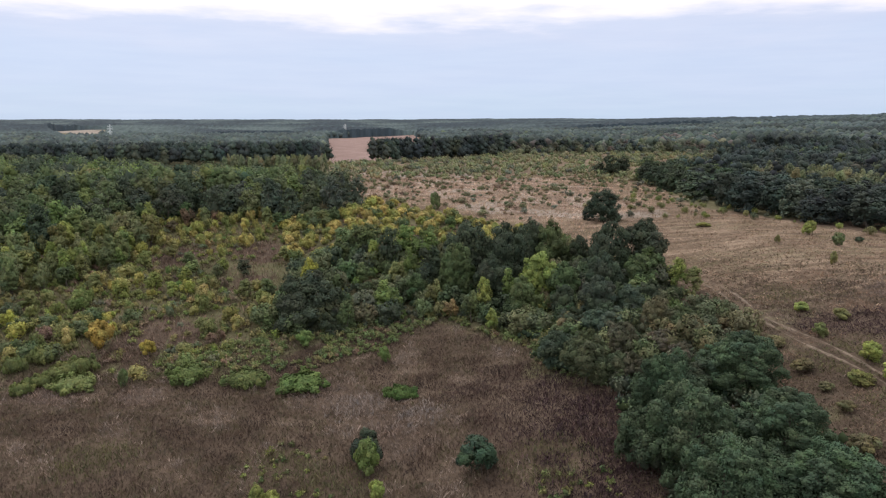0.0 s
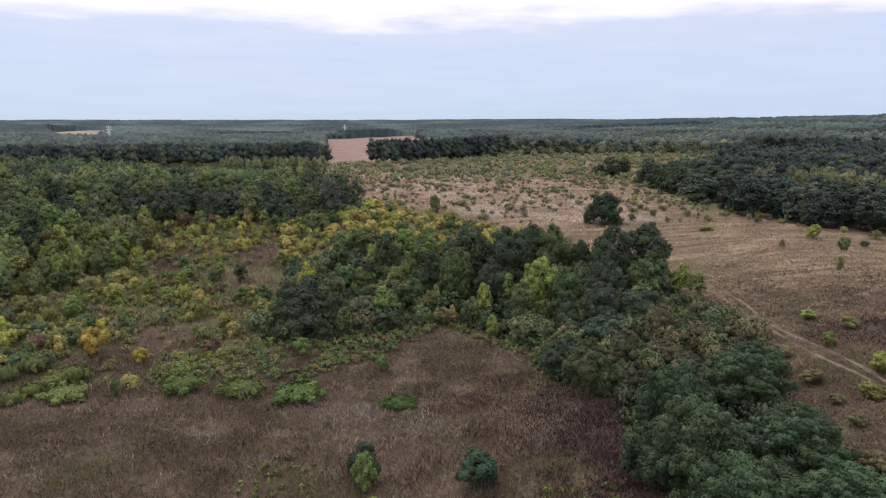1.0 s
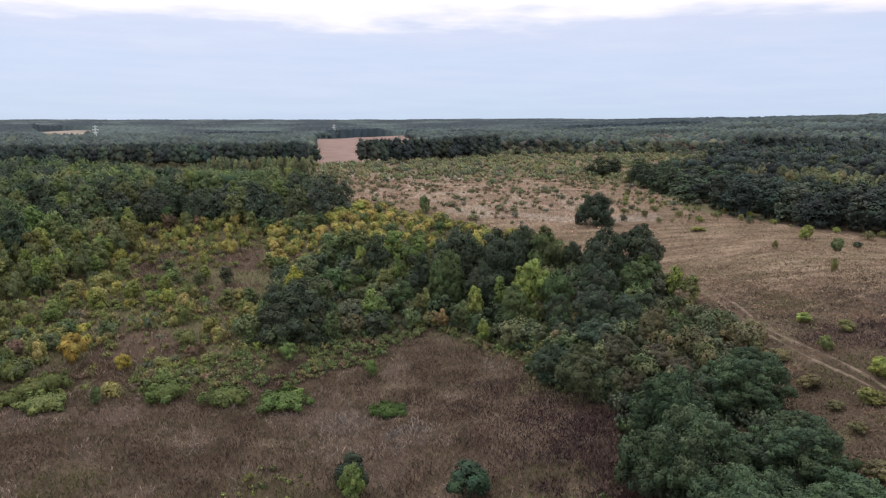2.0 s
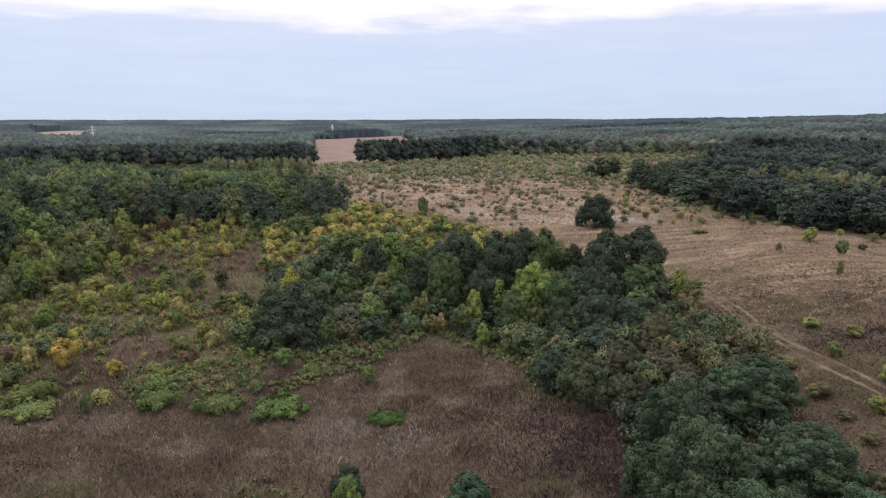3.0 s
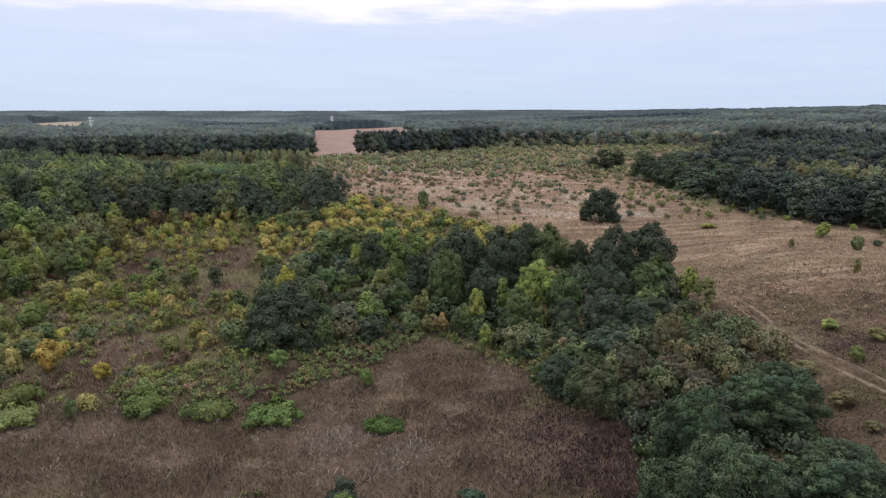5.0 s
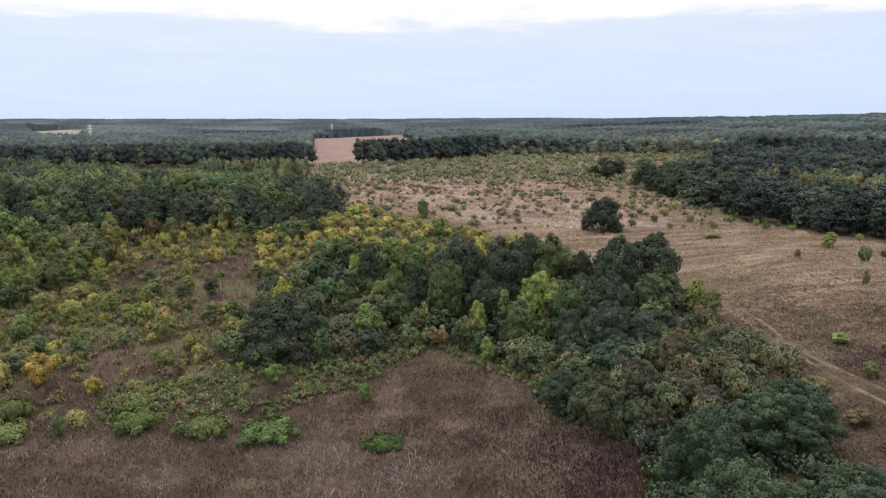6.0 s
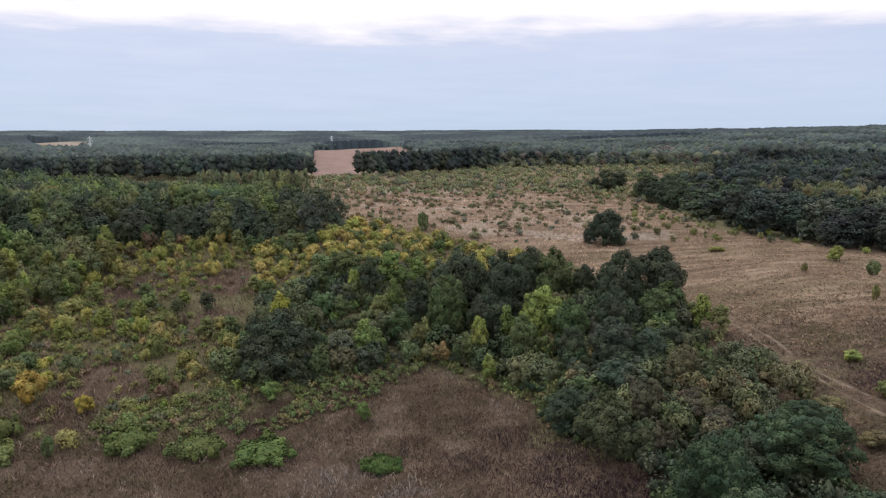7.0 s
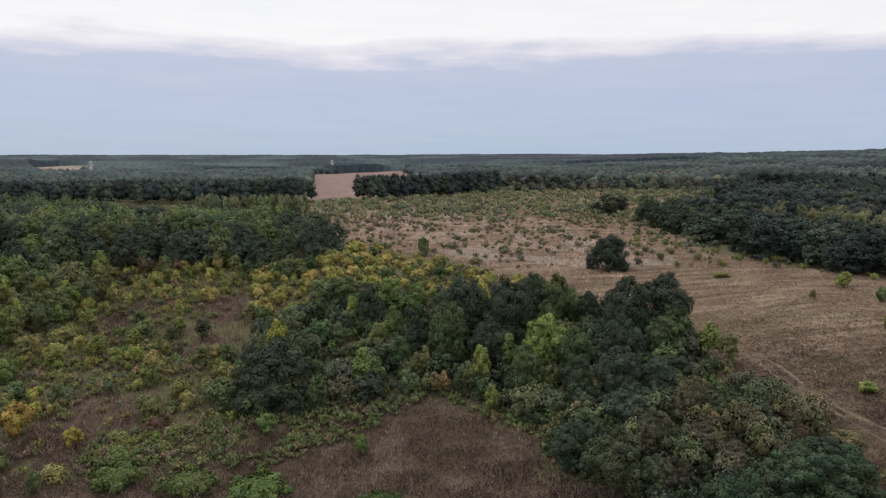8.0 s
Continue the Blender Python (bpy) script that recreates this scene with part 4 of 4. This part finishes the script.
def make_blades(name, polygon, spacing, seed, heights, width, shades, label, blades=4, stains=(), thin=None, lie=0.55):
    """Dry stalks in tufts; each blade a narrow leaning sliver."""
    x, y, rng = scatter(polygon, spacing, seed, 0.5)
    if thin:
        kept = rng.random(len(x)) < thin(x, y)
        x, y = x[kept], y[kept]
    shades = np.array(shades)
    pick = np.clip(patches(x, y, 14, seed + 1) * 0.75 + patches(x, y, 4, seed + 2) * 0.25 + rng.normal(0, 0.12, len(x)), 0, 0.999)
    colour = shades[(pick * len(shades)).astype(int)]
    for cx, cy, reach, shade in stains:
        d = np.hypot((x - cx) / reach, (y - cy) / reach) + rng.normal(0, 0.25, len(x))
        colour = np.where((d < 1)[:, None], np.array(shade), colour)
    tall = rng.uniform(*heights, len(x)) * (0.55 + 0.9 * patches(x, y, 9, seed + 3))
    foot = np.column_stack([x, y, ground(x, y) - 0.03])
    foot, colour, tall = np.repeat(foot, blades, 0), np.repeat(colour, blades, 0), np.repeat(tall, blades)
    n = len(foot)
    foot[:, :2] += rng.normal(0, 0.22, (n, 2))
    lean = np.column_stack([rng.normal(0, lie, (n, 2)), np.ones(n)]) * (tall * rng.uniform(0.6, 1.15, n))[:, None]
    turn = rng.uniform(0, pi, n)
    across = np.column_stack([np.cos(turn), np.sin(turn), np.zeros(n)]) * (width * rng.uniform(0.5, 1.4, n))[:, None]
    v = np.stack([foot - across * 0.35, foot + lean * 0.55 + across, foot + lean], 1).reshape(-1, 3)
    colour = np.repeat(colour * (1 + rng.normal(0, 0.2, (n, 1))), 3, 0)
    ob = new(name, mesh_from(name, v, None, FOLIAGE, np.clip(colour, 0.01, 1), np.arange(3 * n).reshape(n, 3)))
    return tagged(ob, label, "grass", kind="stuff")


TRACK = [(56.5, 70), (56.2, 83), (55.8, 89), (55, 95), (54.2, 102), (53.7, 113), (54, 126), (51, 145)]
WEED_SHADES = [(0.068, 0.049, 0.040), (0.100, 0.075, 0.057), (0.125, 0.096, 0.070), (0.107, 0.097, 0.056), (0.175, 0.138, 0.104), (0.32, 0.265, 0.215)]
GRASS_SHADES = [(0.235, 0.17, 0.12), (0.265, 0.19, 0.135), (0.24, 0.195, 0.12), (0.31, 0.23, 0.165), (0.42, 0.325, 0.235)]
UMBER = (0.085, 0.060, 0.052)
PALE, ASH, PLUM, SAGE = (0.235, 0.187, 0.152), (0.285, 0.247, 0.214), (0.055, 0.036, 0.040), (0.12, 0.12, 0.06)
# PLUM stains beside the oaks: dark weeds, deepened to paint in tree shade
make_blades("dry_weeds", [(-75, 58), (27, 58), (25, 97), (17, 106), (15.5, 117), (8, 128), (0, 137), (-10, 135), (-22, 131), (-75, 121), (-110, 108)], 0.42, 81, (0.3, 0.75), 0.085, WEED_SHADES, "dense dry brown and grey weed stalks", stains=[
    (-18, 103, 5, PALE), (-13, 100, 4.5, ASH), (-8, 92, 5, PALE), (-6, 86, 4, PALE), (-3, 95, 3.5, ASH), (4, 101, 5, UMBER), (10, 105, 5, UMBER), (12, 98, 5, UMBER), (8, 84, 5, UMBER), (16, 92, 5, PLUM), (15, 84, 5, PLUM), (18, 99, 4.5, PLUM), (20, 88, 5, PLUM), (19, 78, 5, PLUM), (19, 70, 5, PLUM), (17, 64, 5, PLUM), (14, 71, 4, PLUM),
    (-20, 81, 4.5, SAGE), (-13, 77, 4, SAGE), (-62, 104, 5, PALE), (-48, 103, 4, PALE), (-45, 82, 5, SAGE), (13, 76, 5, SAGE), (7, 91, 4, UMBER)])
# dark weeds whose colour also holds the painted shade of the oaks
make_blades("dark_weeds", [(6, 56), (27, 56), (27, 102), (6, 102)], 0.4, 86, (0.3, 0.7), 0.12, [PLUM, (0.075, 0.050, 0.050), (0.12, 0.084, 0.076)], "dark plum-brown weeds with the shade of the oaks in their colour", thin=lambda x, y: 0.75 * (1 - smooth(0.2, 1.0, np.hypot((x - 21) / 10, (y - 78) / 21) + 0.7 * (patches(x, y, 9, 3) - 0.5))))
make_blades("scrub_weeds", [(-150, 118), (-30, 118), (-31, 175), (-48, 205), (-110, 205), (-150, 180)], 0.75, 82, (0.5, 1.2), 0.13, [(0.14, 0.10, 0.075), (0.17, 0.15, 0.08), (0.19, 0.18, 0.09), (0.15, 0.165, 0.08), (0.23, 0.20, 0.11), (0.27, 0.20, 0.15)], "dry brown and olive weeds between the scrub", 3, stains=[(cx, cy, deep + 1.5, (0.21, 0.155, 0.12)) for cx, cy, _, deep in DRY_SPOTS])
make_blades("slope_weeds", [(38, 52), (78, 60), (115, 125), (75, 160), (48, 160), (45, 100)], 0.42, 85, (0.22, 0.5), 0.09, WEED_SHADES[1:5] + GRASS_SHADES[:2], "dry brown weeds on the slope below the meadow", 4, lie=0.9, stains=[(57, 90, 6, SAGE), (60, 104, 5, PLUM), (53, 112, 5, PALE), (68, 100, 7, PLUM), (56, 76, 5, SAGE), (62, 122, 5, SAGE), (80, 115, 6, PALE)], thin=lambda x, y: (1 - smooth(100, 165, y + 0.25 * (x - 60))) * (np.abs(np.abs(x - np.interp(y, [p[1] for p in TRACK], [p[0] for p in TRACK])) - 0.85) > 0.5))
make_blades("meadow_grass", [(48, 100), (95, 85), (125, 150), (110, 172), (92, 200), (80, 240), (50, 205), (48, 165), (50, 130)], 0.6, 83, (0.14, 0.36), 0.12, GRASS_SHADES, "dry tan meadow grass in tufts", 3, lie=1.6, thin=lambda x, y: smooth(95, 150, y + 0.25 * (x - 60)))
make_undergrowth("meadow_scrub", [[(-30, 232), (12, 200), (45, 212), (90, 215), (98, 300), (75, 400), (-52, 400)]], 4.2, 75, (0.5, 1.6), 12, 0.6, MEADOW_MIX, 0.32, "sparse low scrub over the meadow")
make_blades("field_grass", [(-30, 232), (12, 195), (46, 168), (50, 205), (82, 241), (95, 300), (60, 345), (-45, 345)], 0.9, 84, (0.2, 0.5), 0.2, [(0.36, 0.26, 0.19), (0.48, 0.35, 0.26), (0.43, 0.35, 0.23), (0.60, 0.45, 0.335), (0.74, 0.59, 0.45)], "pale dry grass of the upper meadow", 3)


# ---------------------------------------------------------------- tracks and pylons
def track_material():
    m, t, bsdf = material("dusty_soil", 1.0)
    place = t.nodes.new("ShaderNodeNewGeometry").outputs["Position"]
    r = ramp(t, [(0.35, (0.095, 0.070, 0.052)), (0.65, (0.165, 0.125, 0.094))])
    t.links.new(noise_on(t, place, 0.9, 5.0), r.inputs[0])
    t.links.new(r.outputs[0], bsdf.inputs["Base Color"])
    return m


DUST = track_material()


def make_track(name, way, gauge, width, label):
    """Two worn wheel ruts along a plan line; each a shallow crowned strip on the land."""
    rng = np.random.default_rng(len(name) + 3)
    way = np.array(way, float)
    run = np.concatenate([[0], np.cumsum(np.linalg.norm(np.diff(way, axis=0), axis=1))])
    s = np.arange(0, run[-1], 0.8)
    mid = np.column_stack([np.interp(s, run, way[:, k]) for k in (0, 1)])
    for _ in range(8):
        mid[1:-1] = (mid[:-2] + mid[1:-1] * 2 + mid[2:]) / 4
    side = np.gradient(mid, axis=0)
    side = unit_rows(np.column_stack([side[:, 1], -side[:, 0]]))
    top = tagged(new(name), label, "track", kind="structure")
    top.location = (0, 0, 0)
    for off in (-gauge / 2, gauge / 2):
        half = width * np.clip(0.45 + 0.4 * np.sin(s / 2.7 + off) + rng.uniform(-0.3, 0.3, len(s)), 0.05, 1)
        rows = []
        for f, lift in ((-1, -0.02), (-0.4, 0.05), (0.4, 0.05), (1, -0.02)):
            p = mid + side * (off + f * half + 0.3 * np.sin(s / 4.3 + 2 * off))[:, None]
            rows.append(np.column_stack([p, ground(p[:, 0], p[:, 1]) + lift]))
        v = np.stack(rows, 1).reshape(-1, 3)
        i = (np.arange(len(s) - 1)[:, None] * 4 + np.arange(3)).ravel()
        part("rut", mesh_from("rut", v, np.column_stack([i, i + 1, i + 5, i + 4]), DUST, smooth_shaded=True), top)
    return top


make_track("dirt_track", TRACK, 1.7, 0.4, "pale worn dirt track with two ruts along the meadow's edge")
make_track("dirt_track", [(14, 258), (24, 253), (38, 247), (51, 241), (68, 227), (82, 212)], 1.8, 0.6, "pale worn dirt track with two ruts across the upper meadow")


def make_pylon(x, y, height, turn):
    """A lattice power pylon with three cross-arms and hanging insulators."""
    top = tagged(new("power_pylon"), "pale grey steel lattice power pylon rising from the woods", "pylon")
    top.matrix_basis = pose(x, y, float(ground(x, y)), 0, 0, turn)

    def bar(heap, a, b, r):
        limb_into(heap, [a, b], r, r, 4)

    spread = lambda z: 2.0 * (1 - z / height) ** 1.3 + 0.35
    levels = np.linspace(0, height, 9)
    for sx, sy in ((-1, -1), (1, -1), (1, 1), (-1, 1)):
        leg = Heap()
        limb_into(leg, [(sx * spread(z), sy * spread(z), z) for z in levels], 0.32, 0.22, 4)
        part("leg", leg.mesh("leg", STEEL), top)
    for a, b in (((-1, -1), (1, -1)), ((1, -1), (1, 1)), ((1, 1), (-1, 1)), ((-1, 1), (-1, -1))):
        brace = Heap()
        for z0, z1 in zip(levels, levels[1:]):
            bar(brace, (a[0] * spread(z0), a[1] * spread(z0), z0), (b[0] * spread(z1), b[1] * spread(z1), z1), 0.11)
            bar(brace, (b[0] * spread(z0), b[1] * spread(z0), z0), (a[0] * spread(z1), a[1] * spread(z1), z1), 0.11)
        part("bracing", brace.mesh("bracing", STEEL), top)
    for z, reach in ((0.62, 3.2), (0.77, 4.0), (0.91, 2.8)):
        arm = Heap()
        for sx in (-1, 1):
            bar(arm, (0, -0.4, z * height), (sx * reach, 0, z * height + 0.1), 0.24)
            bar(arm, (0, 0.4, z * height), (sx * reach, 0, z * height + 0.1), 0.24)
            bar(arm, (0, 0, z * height + 1.3), (sx * reach, 0, z * height + 0.1), 0.1)
        held = part("cross_arm", arm.mesh("cross_arm", STEEL), top)
        for sx in (-1, 1):
            string = Heap()
            bar(string, (sx * reach, 0, z * height), (sx * reach, 0, z * height - 1.6), 0.12)
            part("insulator", string.mesh("insulator", STEEL), held)
    return top


make_pylon(-505, 1050, 29, 25)
make_pylon(-199, 1400, 27, 25)
make_undergrowth("herb_patches", [[(-26, 76), (-16, 76), (-14, 86), (-24, 88)], [(-90, 92), (-60, 98), (-62, 104), (-92, 104)], [(8, 62), (20, 62), (20, 72), (10, 74)], [(-18, 66), (-6, 66), (-8, 74), (-18, 76)]], 1.5, 76, (0.3, 0.9), 24, 0.24, [(OLIVE, 3), (LIME, 1), (MID, 1)], 0.6, "low green herbs among the dry weeds")
